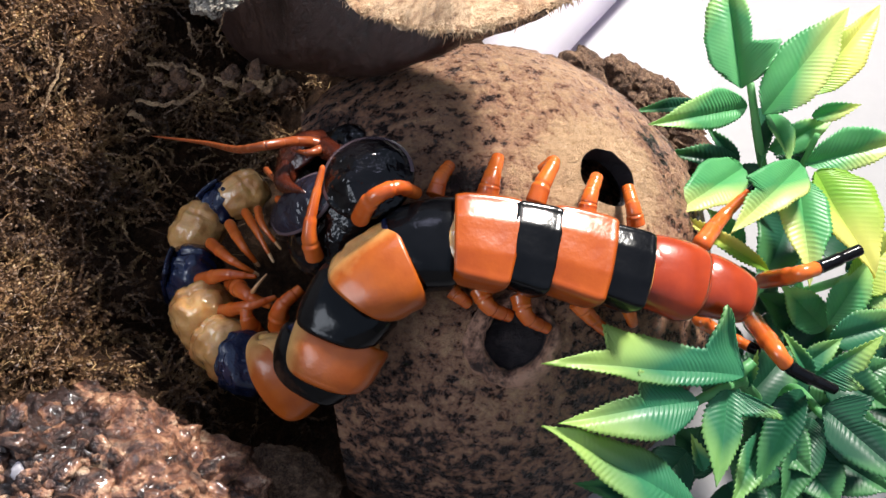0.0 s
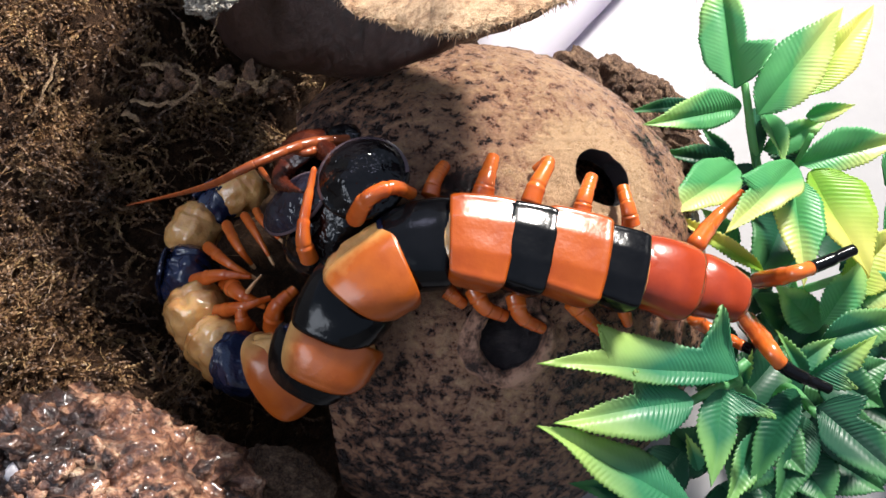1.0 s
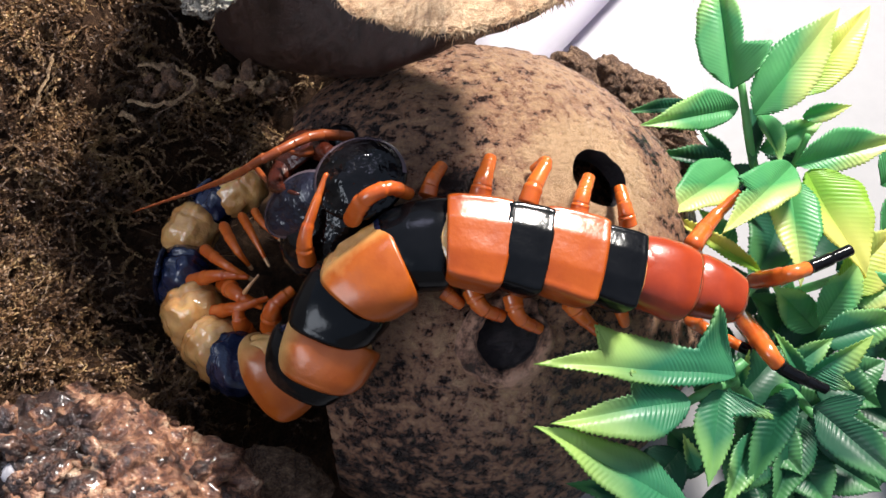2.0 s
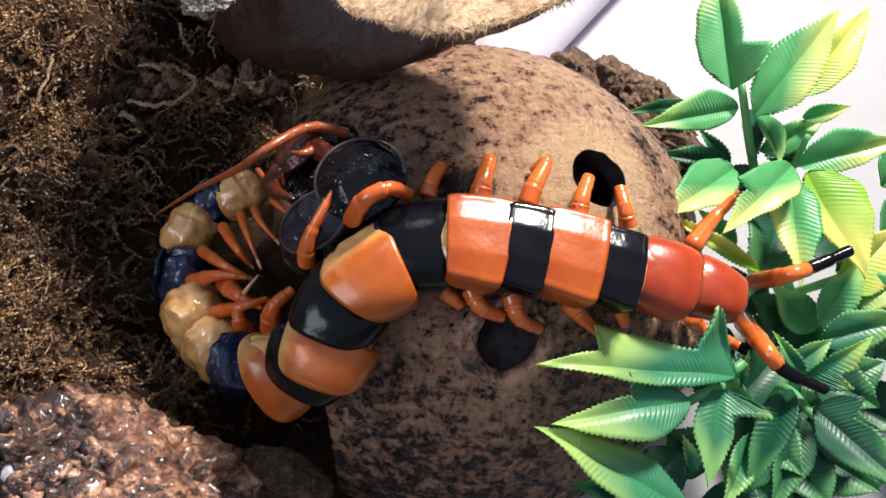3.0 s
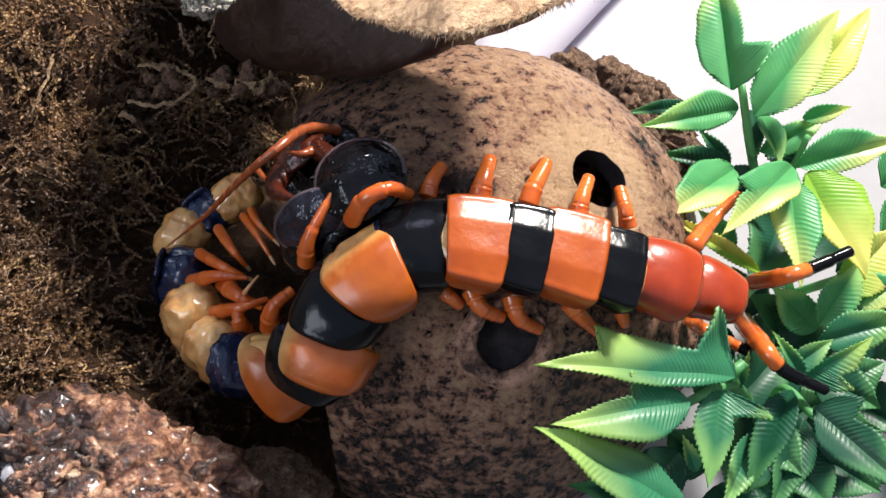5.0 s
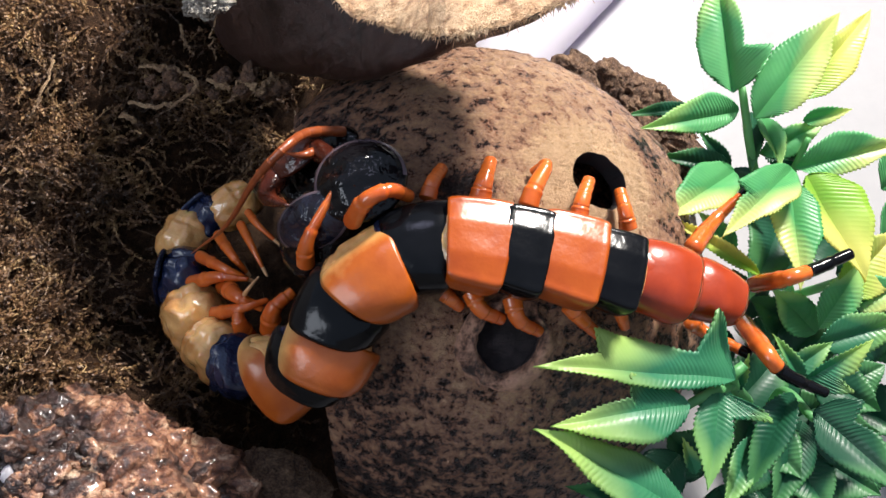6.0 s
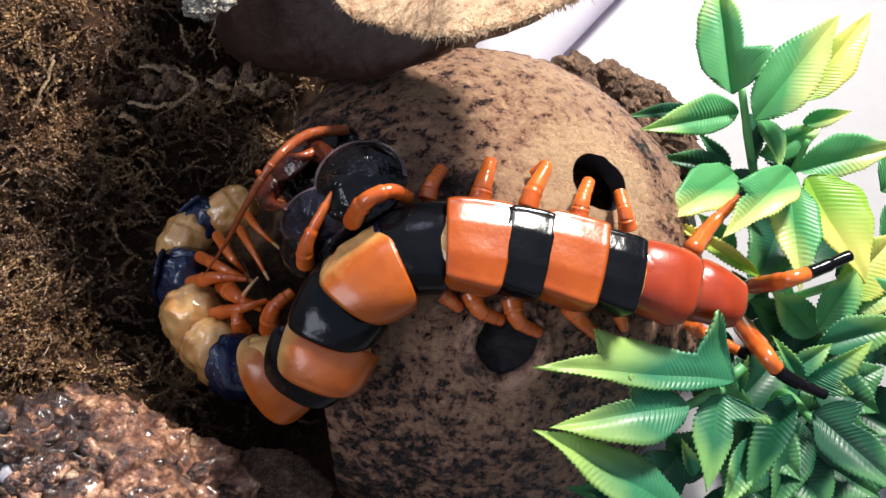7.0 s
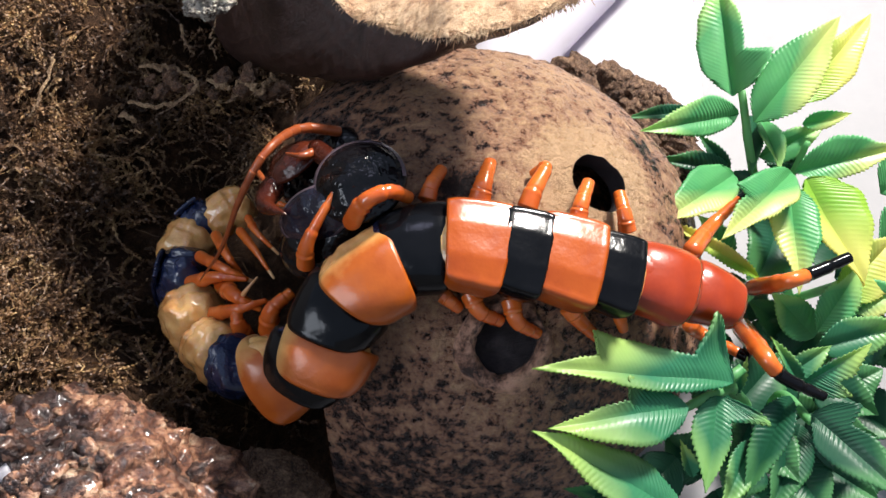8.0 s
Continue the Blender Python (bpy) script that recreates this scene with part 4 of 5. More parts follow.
# small mouthparts beside the prey
leg([mm(-38.86, 9.98, 98.00), mm(-35.92, 5.26, 102.00), mm(-32.00, 0.66, 104.00)], 0.70, 0.25, material=M_ANT, name="mouthpart")
leg([mm(-24.15, 7.79, 110.00), mm(-26.80, 4.68, 113.00), mm(-30.28, 5.79, 112.00)], 1.10, 0.25, material=M_ANT, name="mouthpart")

# head, jaw claws and antennae
def shield(name, hw, hl, hh, material, rim, dimple, rim_from=-2.0):
    """An oval domed plate with a thin pale margin."""
    v, f, n = [], [], 48
    prof = [(0.0, 1.0), (0.12, 0.99), (0.3, 0.95), (0.55, 0.82), (0.75, 0.6), (0.86, 0.38), (0.93, 0.26), (1.0, 0.20), (1.01, 0.04), (0.97, -0.04), (0.85, 0.02), (0.5, 0.3), (0.0, 0.4)]
    for r, z in prof:
        for k in range(n):
            a = 2 * math.pi * k / n
            w = noise.noise(Vector((math.cos(a) * r, math.sin(a) * r, dimple)) * 2.6)
            v.append((hw * r * math.cos(a), hl * r * math.sin(a), hh * (z + dimple * w * (1 - r * r))))
    for i in range(len(prof) - 1):
        for k in range(n):
            t = (k + 1) % n
            f.append((i * n + k, (i + 1) * n + k, (i + 1) * n + t, i * n + t))
    me = merged(mesh_of(name, v, [tuple(reversed(q)) for q in f], material))
    me.materials.append(rim)
    for p in me.polygons:
        if math.hypot(p.center.x / hw, p.center.y / hl) > 0.90 and p.center.y > rim_from * hl:
            p.material_index = 1
    return me


def claw(points, r):
    base = points[0]
    pts = spline([p - base for p in points], 14)
    v, f = tube(pts, [r * MM * (1 - (k / 14) ** 1.8 * 0.93) for k in range(15)], 14)
    return part("jaw_claw", mesh_of("jaw_claw", v, f, M_HEAD), centipede, Matrix.Translation(base - ROOT), "dark red curved venom claw")


head = part("head_plate", shield("head_plate", 5.0 * MM, 6.4 * MM, 3.4 * MM, M_HEAD, M_HEAD, 0.15),
            centipede, frame_of(mm(-28.36, 7.57, 107.63) - ROOT, mm(-20.36, 11.78, 111.28) - mm(-34.58, 6.13, 103.47), Vector((-0.35, 0.4, 1))), "dark red head plate")


CLAW_A = claw([mm(-31.93, 5.64, 105.42), mm(-32.93, -0.43, 108.26), mm(-27.63, -5.23, 113.26)], 2.5)
CLAW_B = claw([mm(-24.78, 8.05, 109.59), mm(-20.66, 2.54, 113.86), mm(-22.20, -0.08, 113.10)], 2.2)

ANT_N = 20
antenna = []
for k in range(ANT_N):
    r0, r1 = 1.02 * (1 - k / ANT_N) ** 0.9 + 0.12, 1.02 * (1 - (k + 1) / ANT_N) ** 0.9 + 0.10
    ln = 3.4
    pts = [Vector((0, ln * q, 0)) * MM for q in (-0.58, -0.5, 0, 0.5, 0.58)]
    v, f = tube(pts, [r0 * 0.9 * MM, r0 * MM, (r0 + r1) / 2 * MM, r1 * MM, r1 * 0.9 * MM], 12)
    antenna.append(part("antenna_article", mesh_of("antenna_article", v, f, M_ANT), centipede))

# ---- prey ----
PREY = mm(-15.43, -0.36, 111.45)
prey = new("dead_roach")
prey.location = PREY
tagged(prey, "glossy black roach being eaten by the centipede", "insect")


SHIELD_A = part("head_shield", shield("head_shield", 8.7 * MM, 8.5 * MM, 4.2 * MM, M_PREY, M_RIM, 0.3, -0.25), prey,
                frame_of(mm(-15.19, -2.47, 115.58) - PREY, mm(-17.33, 6.77, 115.08) - mm(-12.47, -9.58, 115.30), (mm(-14.78, -2.78, 117.78) - COCO).normalized() + Vector((0.25, -0.35, 0.3))), "black oval shield with a translucent rim")
SHIELD_B = part("wing_plate", shield("wing_plate", 5.2 * MM, 8.6 * MM, 2.6 * MM, M_WING, M_RIM, 0.2), prey,
                frame_of(mm(-27.05, -5.46, 110.10) - PREY, mm(-19.18, -2.51, 115.24) - mm(-34.49, -7.29, 103.70), Vector((-0.35, -0.2, 1))), "blue-black glossy wing plate")
# black lump added to hide bright shell and darken the gap beside the head
part("gap_filler", flank_mesh("gap_filler", 7.0 * MM, 10 * MM, 5 * MM, M_PREY, 17.0), prey,
     frame_of(mm(-24.70, 9.17, 100.32) - PREY, mm(-16.27, 10.14, 106.64) - mm(-30.70, 5.43, 98.91), Vector((0, 0, 1))))
part("abdomen", flank_mesh("abdomen", 7.5 * MM, 12 * MM, 6 * MM, M_PREY, 7.0), prey,
     frame_of(mm(-21.06, -6.69, 106.15) - PREY, mm(-15.50, -0.95, 110.31) - mm(-26.61, -10.33, 99.78), Vector((0, 0, 1))))


# ---- plant ----
def leaf_side(length, half, lobes):
    """The margin of one side of a blade from stalk to tip as smooth pieces that meet at points and notches; lobes are (across, along)."""
    def plain(y):
        q = y / length
        return half * (math.sin(math.pi * min(q, 1.0) ** 0.72) ** 1.1 if 0 < q < 1 else 0.0)

    pieces, start = [], [Vector((0.05 * half, 0))]
    for lx, ly in sorted(lobes, key=lambda p: p[1]):
        notch_y = ly - 0.02 * length if pieces or ly > 0.3 * length else ly + 0.06 * length
        a = start[-1]
        if not pieces:
            pieces.append(start + [Vector((0.50 * lx, 0.22 * ly)), Vector((0.84 * lx, 0.60 * ly)), Vector((lx, ly))])
        else:
            pieces.append([a, a.lerp(Vector((lx, ly)), 0.5) + Vector((0.10 * half, 0)), Vector((lx, ly))])
        notch = Vector((max(min(0.45 * lx, 0.85 * plain(min(notch_y, 0.9 * length))), 0.25 * half), min(notch_y, 0.92 * length)))
        pieces.append([Vector((lx, ly)), Vector((lx, ly)).lerp(notch, 0.5) - Vector((0.06 * lx, 0)), notch])
        start = [notch]
    y0 = start[-1].y
    rest = [y0 + (length - y0) * q for q in ((0.10, 0.24, 0.40, 0.58, 0.76, 0.90) if y0 == 0 else (0.3, 0.55, 0.8))]
    pieces.append(start + [Vector((plain(y), y)) for y in rest] + [Vector((0, length))])
    return pieces


def leaf_mesh(name, length, left, right, material, bend, fold, lobes, flip, seed):
    """A thick moulded plastic leaf along +y: saw edge, one slanted rib to every tooth, sunken midrib, wavy blade, pointed side lobes."""
    rows, nw, per = [], 6, 6
    v, uv, f = [], [], []
    wide = max(left, right)
    for side, half in ((-1, left), (1, right)):
        mine = [(abs(p[0]), p[1]) for p in lobes if p[0] * side > 0]
        line = []
        for piece in leaf_side(length, half, mine):
            line += spline([p.to_3d() for p in piece], 40)[1 if line else 0:]
        run = [0.0]
        for p, q in zip(line, line[1:]):
            run.append(run[-1] + (q - p).length)
        count = max(8, round(run[-1] / 0.00105)) * per
        margin, mids, i, top = [], [], 0, 0.0
        for k in range(count + 1):
            d = run[-1] * k / count
            while i < len(run) - 2 and run[i + 1] < d:
                i += 1
            g = (d - run[i]) / max(run[i + 1] - run[i], 1e-9)
            p = line[i].lerp(line[i + 1], g)
            t = (line[i + 1] - line[i]).normalized()
            out = Vector((t.y, -t.x, 0))
            saw = (k % per) / per
            bite = 0.00046 * (saw - 0.4) * (1 + 0.6 * noise.noise(Vector((k * 0.21, seed, side)))) * min(1, 6 * (1 - k / count), 8 * k / count)
            loose = 0.09 * half * noise.noise(Vector((d * 210, seed, side * 5))) * min(1, 5 * (1 - k / count), 5 * k / count)
            margin.append(p + out * (bite + loose))
            top = max(top, min(p.y - 0.62 * p.x, length))
            mids.append(top)
        top = max(mids[-1], 1e-6)
        start = len(v)
        for layer in (0, 1):
            for k in range(count + 1):
                m, e = Vector((0, max(mids[k], 0) * length / top, 0)), margin[k]
                reach = (e - m).length
                for j in range(nw + 1):
                    q = j / nw
                    p = m.lerp(e, q)
                    x = abs(p.x)
                    u = p.y / length
                    body = min(1, x / (0.12 * wide + 1e-6))
                    strong = 0.12 + 0.88 * smooth01(0.40 + 2.2 * noise.noise(Vector((p.x * side * 90, p.y * 90, seed + 4))))
                    pleat = 0.000075 * strong * math.sin(2 * math.pi * (k % per) / per + 2.0) * body * (1 - 0.5 * q) * min(1, reach / 0.003)
                    crease = 0.0007 * (1 - math.exp(-(x / 0.0009) ** 2))
                    wave = 0.24 * wide * noise.noise(Vector((p.x * 70, p.y * 70, seed))) + 0.10 * wide * q * q * noise.noise(Vector((side * 3, p.y * 160, seed)))
                    for tx, ty, tz in lobes:
                        if tx * side > 0:
                            wave += tz * q * math.exp(-(((abs(tx) - x) ** 2 + (ty - p.y) ** 2) / (0.3 * tx * tx + 1e-9)))
                    z = fold * x * (1 - 0.4 * x / (wide + 1e-6)) + crease + pleat + wave - bend * length * u * u
                    v.append((p.x * side, p.y, z - layer * (0.00035 + 0.0003 * (1 - q))))
                    uv.append((p.x * side / wide * (-1 if flip else 1), u))
        row, block = nw + 1, (nw + 1) * (count + 1)
        for k in range(count):
            for j in range(nw):
                q = [start + k * row + j, start + k * row + j + 1, start + (k + 1) * row + j + 1, start + (k + 1) * row + j]
                if side < 0:
                    q.reverse()
                f.append(tuple(q))
                f.append(tuple(reversed([n + block for n in q])))
            a, b = start + k * row + nw, start + (k + 1) * row + nw
            f.append((b, a, a + block, b + block) if side > 0 else (a, b, b + block, a + block))
    return mesh_of(name, v, f, material, True, uv)


def leaf(plant, base, tip, left, right, material, up=(0, -0.3, 1), fold=0.25, bend=0.1, lobes=(), flip=False):
    """One leaf from its stalk to its tip, with its half widths in millimetres and the points of its side lobes."""
    m = frame_of(base - plant.location, tip - base, Vector(up))
    back = m.inverted()
    points = [back @ (p - plant.location) for p in lobes]
    seed = base.x * 310 + tip.y * 170
    return part("leaf", leaf_mesh("leaf", (tip - base).length, left * MM, right * MM, material, bend, fold, points, flip, seed), plant, m)


def stem(plant, points, r0, r1):
    pts = spline([p - plant.location for p in points], 20)
    v, f = tube(pts, [(r0 + (r1 - r0) * k / 20) * MM for k in range(21)], 10)
    uv = [(0, 0)] * len(v)
    return part("stem", mesh_of("stem", v, f, M_STEM, True, uv), plant)


up_plant = new("plastic_plant")
up_plant.location = mm(111.10, 21.58, -0.00)
tagged(up_plant, "artificial plant with glossy green yellow-edged leaves", "plant", group="artificial plants")
P = up_plant
stem(P, [mm(111.10, 21.58, -0.00), mm(91.70, 22.28, 40.00), mm(76.91, 26.38, 70.00), mm(70.66, 40.17, 86.00)], 1.6, 0.9)
stem(P, [mm(91.70, 22.28, 40.00), mm(85.61, 23.83, 66.00), mm(86.91, 29.84, 80.00)], 1.3, 0.7)
leaf(P, mm(68.46, 38.87, 86.00), mm(64.15, 67.27, 98.00), 6.7, 4.8, M_LEAF_G, up=(-0.5, -0.5, 1), fold=0.35, lobes=[mm(76.09, 45.73, 94.46)])
leaf(P, mm(73.25, 32.75, 84.00), mm(90.91, 52.19, 100.00), 6.5, 6.8, M_LEAF_Y, up=(-0.4, -0.5, 1), fold=0.2)
leaf(P, mm(87.87, 43.66, 76.00), mm(109.24, 67.21, 84.00), 3.7, 6.2, M_LEAF_YY, up=(-0.2, -0.5, 1))
leaf(P, mm(70.80, 36.19, 82.00), mm(46.08, 24.83, 92.00), 3.4, 5.5, M_LEAF_G, up=(0, -0.7, 1))
leaf(P, mm(65.27, 47.84, 66.00), mm(47.00, 42.35, 72.00), 1.5, 2.3, M_LEAF_D)
leaf(P, mm(71.09, 27.67, 70.00), mm(52.85, 27.26, 76.00), 1.7, 3.6, M_LEAF_D, up=(0, -0.6, 1), bend=0.25)
leaf(P, mm(71.09, 27.67, 70.00), mm(62.79, 34.67, 76.00), 1.9, 1.9, M_LEAF_D, up=(0, -0.6, 1))
leaf(P, mm(68.42, 21.13, 80.00), mm(47.43, 2.99, 92.00), 5.3, 5.8, M_LEAF_Y, up=(-0.2, -0.3, 1), flip=True)
leaf(P, mm(80.10, 19.37, 84.00), mm(59.42, -1.70, 96.00), 4.9, 5.4, M_LEAF_Y, up=(-0.2, -0.3, 1), flip=True, fold=0.3, lobes=[mm(63.01, 10.33, 93.11)])
leaf(P, mm(82.53, 21.74, 80.00), mm(106.97, 24.78, 86.00), 6.0, 3.7, M_LEAF_Y, up=(0.1, -0.6, 1))
leaf(P, mm(87.48, 36.29, 78.00), mm(96.80, 35.46, 84.00), 2.2, 2.4, M_LEAF_Y, up=(0, -0.6, 1))
leaf(P, mm(79.20, 16.66, 82.00), mm(77.29, -9.02, 86.00), 5.5, 5.5, M_LEAF_Y, up=(-0.1, -0.2, 1), bend=0.2)
leaf(P, mm(84.34, 19.31, 80.00), mm(95.41, -4.89, 82.00), 9.4, 7.4, M_LEAF_YY, up=(0.2, -0.1, 1), bend=0.25)
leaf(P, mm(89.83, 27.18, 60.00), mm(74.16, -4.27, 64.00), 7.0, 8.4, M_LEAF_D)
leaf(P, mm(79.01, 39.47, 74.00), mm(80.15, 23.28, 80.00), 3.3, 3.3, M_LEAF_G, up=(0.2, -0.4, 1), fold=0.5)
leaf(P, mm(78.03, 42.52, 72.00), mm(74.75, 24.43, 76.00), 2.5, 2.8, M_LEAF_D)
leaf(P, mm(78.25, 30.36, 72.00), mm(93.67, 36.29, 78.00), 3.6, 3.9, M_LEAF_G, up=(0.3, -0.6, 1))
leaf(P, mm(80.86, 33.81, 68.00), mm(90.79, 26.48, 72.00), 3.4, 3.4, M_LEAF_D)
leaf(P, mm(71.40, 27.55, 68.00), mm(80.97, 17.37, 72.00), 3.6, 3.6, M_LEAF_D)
leaf(P, mm(70.70, -4.77, 78.00), mm(48.30, 4.31, 90.00), 1.9, 1.9, M_LEAF_YY, fold=0.4)
leaf(P, mm(73.44, 10.41, 58.00), mm(64.29, 18.50, 64.00), 3.1, 3.1, M_LEAF_G)
leaf(P, mm(88.18, -12.80, 62.00), mm(77.81, -3.75, 68.00), 5.0, 4.5, M_LEAF_G)
leaf(P, mm(87.23, -12.84, 66.00), mm(97.62, 0.79, 74.00), 4.4, 4.4, M_LEAF_G)
leaf(P, mm(91.82, -5.18, 68.00), mm(108.17, 8.51, 76.00), 6.0, 6.6, M_LEAF_YY, up=(0.3, -0.3, 1))
leaf(P, mm(95.34, -5.08, 66.00), mm(108.06, -6.11, 72.00), 4.5, 4.5, M_LEAF_Y, up=(0.3, -0.3, 1))
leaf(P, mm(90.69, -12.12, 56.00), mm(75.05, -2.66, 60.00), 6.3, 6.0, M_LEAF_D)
# leaves added out of view to the east to shade the floor corner
for base, tip in ((mm(109.98, 12.61, 60.00), mm(126.62, 21.59, 70.00)), (mm(115.18, 8.20, 56.00), mm(133.18, 6.68, 66.00)), (mm(115.80, 4.52, 50.00), mm(127.12, -8.51, 60.00)), (mm(109.63, 23.83, 66.00), mm(125.54, 35.66, 76.00)), (mm(129.25, 24.15, 50.00), mm(116.43, -3.46, 62.00)),
                  (mm(136.16, 15.79, 50.00), mm(153.97, 22.23, 60.00)), (mm(135.90, 6.20, 46.00), mm(146.40, -7.01, 56.00)), (mm(125.12, 40.87, 60.00), mm(143.18, 51.77, 70.00))):
    leaf(P, base, tip, 7.5, 7.5, M_LEAF_G)
# unseen stem that carries these added shading leaves
stem(P, [mm(111.10, 21.58, -0.00), mm(115.72, 14.22, 35.00), mm(128.90, 18.41, 48.00), mm(140.57, 12.71, 46.00)], 1.5, 0.9)

low_plant = new("plastic_plant")
low_plant.location = mm(92.97, -25.24, 0.00)
tagged(low_plant, "artificial plant with broad serrated teal-green leaves", "plant", group="artificial plants")
P = low_plant
stem(P, [mm(92.97, -25.24, 0.00), mm(74.45, -27.99, 50.00), mm(57.40, -32.11, 88.00), mm(59.04, -29.87, 92.00)], 1.7, 1.0)
stem(P, [mm(57.32, -32.69, 88.00), mm(50.71, -36.09, 92.00), mm(45.50, -38.94, 94.00)], 1.2, 0.8)
stem(P, [mm(85.60, -29.61, 20.00), mm(73.86, -29.39, 70.00), mm(74.97, -38.01, 82.00)], 1.3, 0.9)
leaf(P, mm(56.13, -33.43, 94.00), mm(17.67, -35.14, 111.00), 3.1, 5.2, M_LEAF_TY, up=(0.1, 0.0, 1), fold=0.05, lobes=[mm(28.16, -27.39, 107.35), mm(51.47, -22.44, 102.45)])
leaf(P, mm(46.27, -38.82, 96.00), mm(19.96, -44.18, 104.00), 6.1, 2.7, M_LEAF_TY, up=(0.1, 0.05, 1), fold=0.08, lobes=[mm(33.94, -35.15, 103.37)])
leaf(P, mm(46.32, -58.09, 88.00), mm(18.06, -44.58, 104.00), 5.5, 5.5, M_LEAF_TY, up=(0.2, 0.2, 1), fold=0.03)
leaf(P, mm(53.39, -35.54, 92.00), mm(49.09, -53.56, 94.00), 3.2, 4.4, M_LEAF_T, up=(0, -0.2, 1), fold=0.12, lobes=[mm(62.39, -41.57, 92.43)])
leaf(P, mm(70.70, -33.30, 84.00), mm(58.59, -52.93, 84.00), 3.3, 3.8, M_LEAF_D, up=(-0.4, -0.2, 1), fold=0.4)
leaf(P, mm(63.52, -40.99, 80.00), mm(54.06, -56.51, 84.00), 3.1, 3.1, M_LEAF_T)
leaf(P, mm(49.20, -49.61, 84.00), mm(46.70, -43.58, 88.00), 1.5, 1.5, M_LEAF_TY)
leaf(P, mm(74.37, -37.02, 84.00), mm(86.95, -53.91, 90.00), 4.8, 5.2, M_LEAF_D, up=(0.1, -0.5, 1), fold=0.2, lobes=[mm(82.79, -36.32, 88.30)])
leaf(P, mm(73.37, -31.18, 84.00), mm(85.51, -24.99, 92.00), 1.6, 4.1, M_LEAF_TY, up=(0.0, -0.4, 1), lobes=[mm(82.14, -33.75, 86.42)])
leaf(P, mm(73.37, -31.18, 84.00), mm(67.06, -23.10, 90.00), 1.4, 1.8, M_LEAF_T)
leaf(P, mm(82.13, -19.69, 74.00), mm(101.48, -15.98, 80.00), 4.9, 4.2, M_LEAF_T, up=(0, -0.5, 1))
leaf(P, mm(74.81, -26.12, 74.00), mm(84.42, -20.41, 78.00), 2.7, 2.7, M_LEAF_T)
leaf(P, mm(40.88, -51.66, 72.00), mm(25.24, -51.63, 80.00), 2.5, 2.7, M_LEAF_D)
leaf(P, mm(42.61, -54.28, 76.00), mm(29.95, -48.33, 80.00), 2.3, 2.7, M_LEAF_D)
leaf(P, mm(59.74, -32.74, 82.00), mm(61.11, -27.84, 90.00), 1.1, 1.1, M_LEAF_TY)
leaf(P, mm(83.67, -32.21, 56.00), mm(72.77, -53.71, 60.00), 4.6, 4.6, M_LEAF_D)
# filler leaves low in the plant, with the shade there in their colour
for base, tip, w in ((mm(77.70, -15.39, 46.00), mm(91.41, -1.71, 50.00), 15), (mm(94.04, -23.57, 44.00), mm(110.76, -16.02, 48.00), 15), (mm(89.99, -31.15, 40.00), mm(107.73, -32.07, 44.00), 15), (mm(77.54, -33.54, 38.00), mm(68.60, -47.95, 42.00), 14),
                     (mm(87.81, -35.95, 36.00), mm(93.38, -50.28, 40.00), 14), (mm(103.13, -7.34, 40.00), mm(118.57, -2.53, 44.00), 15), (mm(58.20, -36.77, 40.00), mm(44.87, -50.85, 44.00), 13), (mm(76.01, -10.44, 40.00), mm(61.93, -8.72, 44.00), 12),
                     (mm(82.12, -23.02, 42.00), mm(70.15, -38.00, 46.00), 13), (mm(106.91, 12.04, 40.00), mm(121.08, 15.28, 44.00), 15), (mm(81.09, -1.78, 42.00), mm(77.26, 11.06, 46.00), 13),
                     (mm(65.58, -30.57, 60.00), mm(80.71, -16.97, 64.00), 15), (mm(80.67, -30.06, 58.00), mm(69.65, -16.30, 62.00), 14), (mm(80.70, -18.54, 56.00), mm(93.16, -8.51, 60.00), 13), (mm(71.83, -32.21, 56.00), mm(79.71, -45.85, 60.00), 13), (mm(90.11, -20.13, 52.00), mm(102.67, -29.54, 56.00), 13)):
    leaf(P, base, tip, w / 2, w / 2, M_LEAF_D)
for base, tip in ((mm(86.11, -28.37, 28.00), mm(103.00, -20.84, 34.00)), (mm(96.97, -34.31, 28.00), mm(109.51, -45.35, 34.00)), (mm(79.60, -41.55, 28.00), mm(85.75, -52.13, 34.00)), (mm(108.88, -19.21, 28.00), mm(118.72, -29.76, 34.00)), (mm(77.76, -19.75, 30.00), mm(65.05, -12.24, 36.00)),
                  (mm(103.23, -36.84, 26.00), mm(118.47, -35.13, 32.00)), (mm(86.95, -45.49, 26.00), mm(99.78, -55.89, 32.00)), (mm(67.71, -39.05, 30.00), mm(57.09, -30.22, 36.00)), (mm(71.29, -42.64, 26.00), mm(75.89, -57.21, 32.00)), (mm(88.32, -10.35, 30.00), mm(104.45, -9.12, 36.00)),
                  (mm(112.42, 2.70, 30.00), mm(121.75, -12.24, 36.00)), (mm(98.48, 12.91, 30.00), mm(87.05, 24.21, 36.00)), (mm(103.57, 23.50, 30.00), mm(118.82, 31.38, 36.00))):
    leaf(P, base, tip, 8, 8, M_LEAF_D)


# ---- movement ----
def at(rows):
    return [(t, p - ROOT) for t, p in rows]


def moved(ob, rows, rest):
    """Slides a part so that the point that rests at rest follows the rows."""
    m0 = ob.matrix_basis.copy()
    walk(ob, [(t, Matrix.Translation(p - rest) @ m0) for t, p in rows])


def swung(ob, rows, base0, tip0):
    """Turns a leg about its base so that its tip follows the rows of base and tip."""
    m0 = ob.matrix_basis.to_3x3().to_4x4()
    out = []
    for t, b, e in rows:
        q = (tip0 - base0).rotation_difference(e - b).to_matrix().to_4x4()
        m = q @ m0
        m.translation = b - ROOT
        out.append((t, m))
    walk(ob, out)


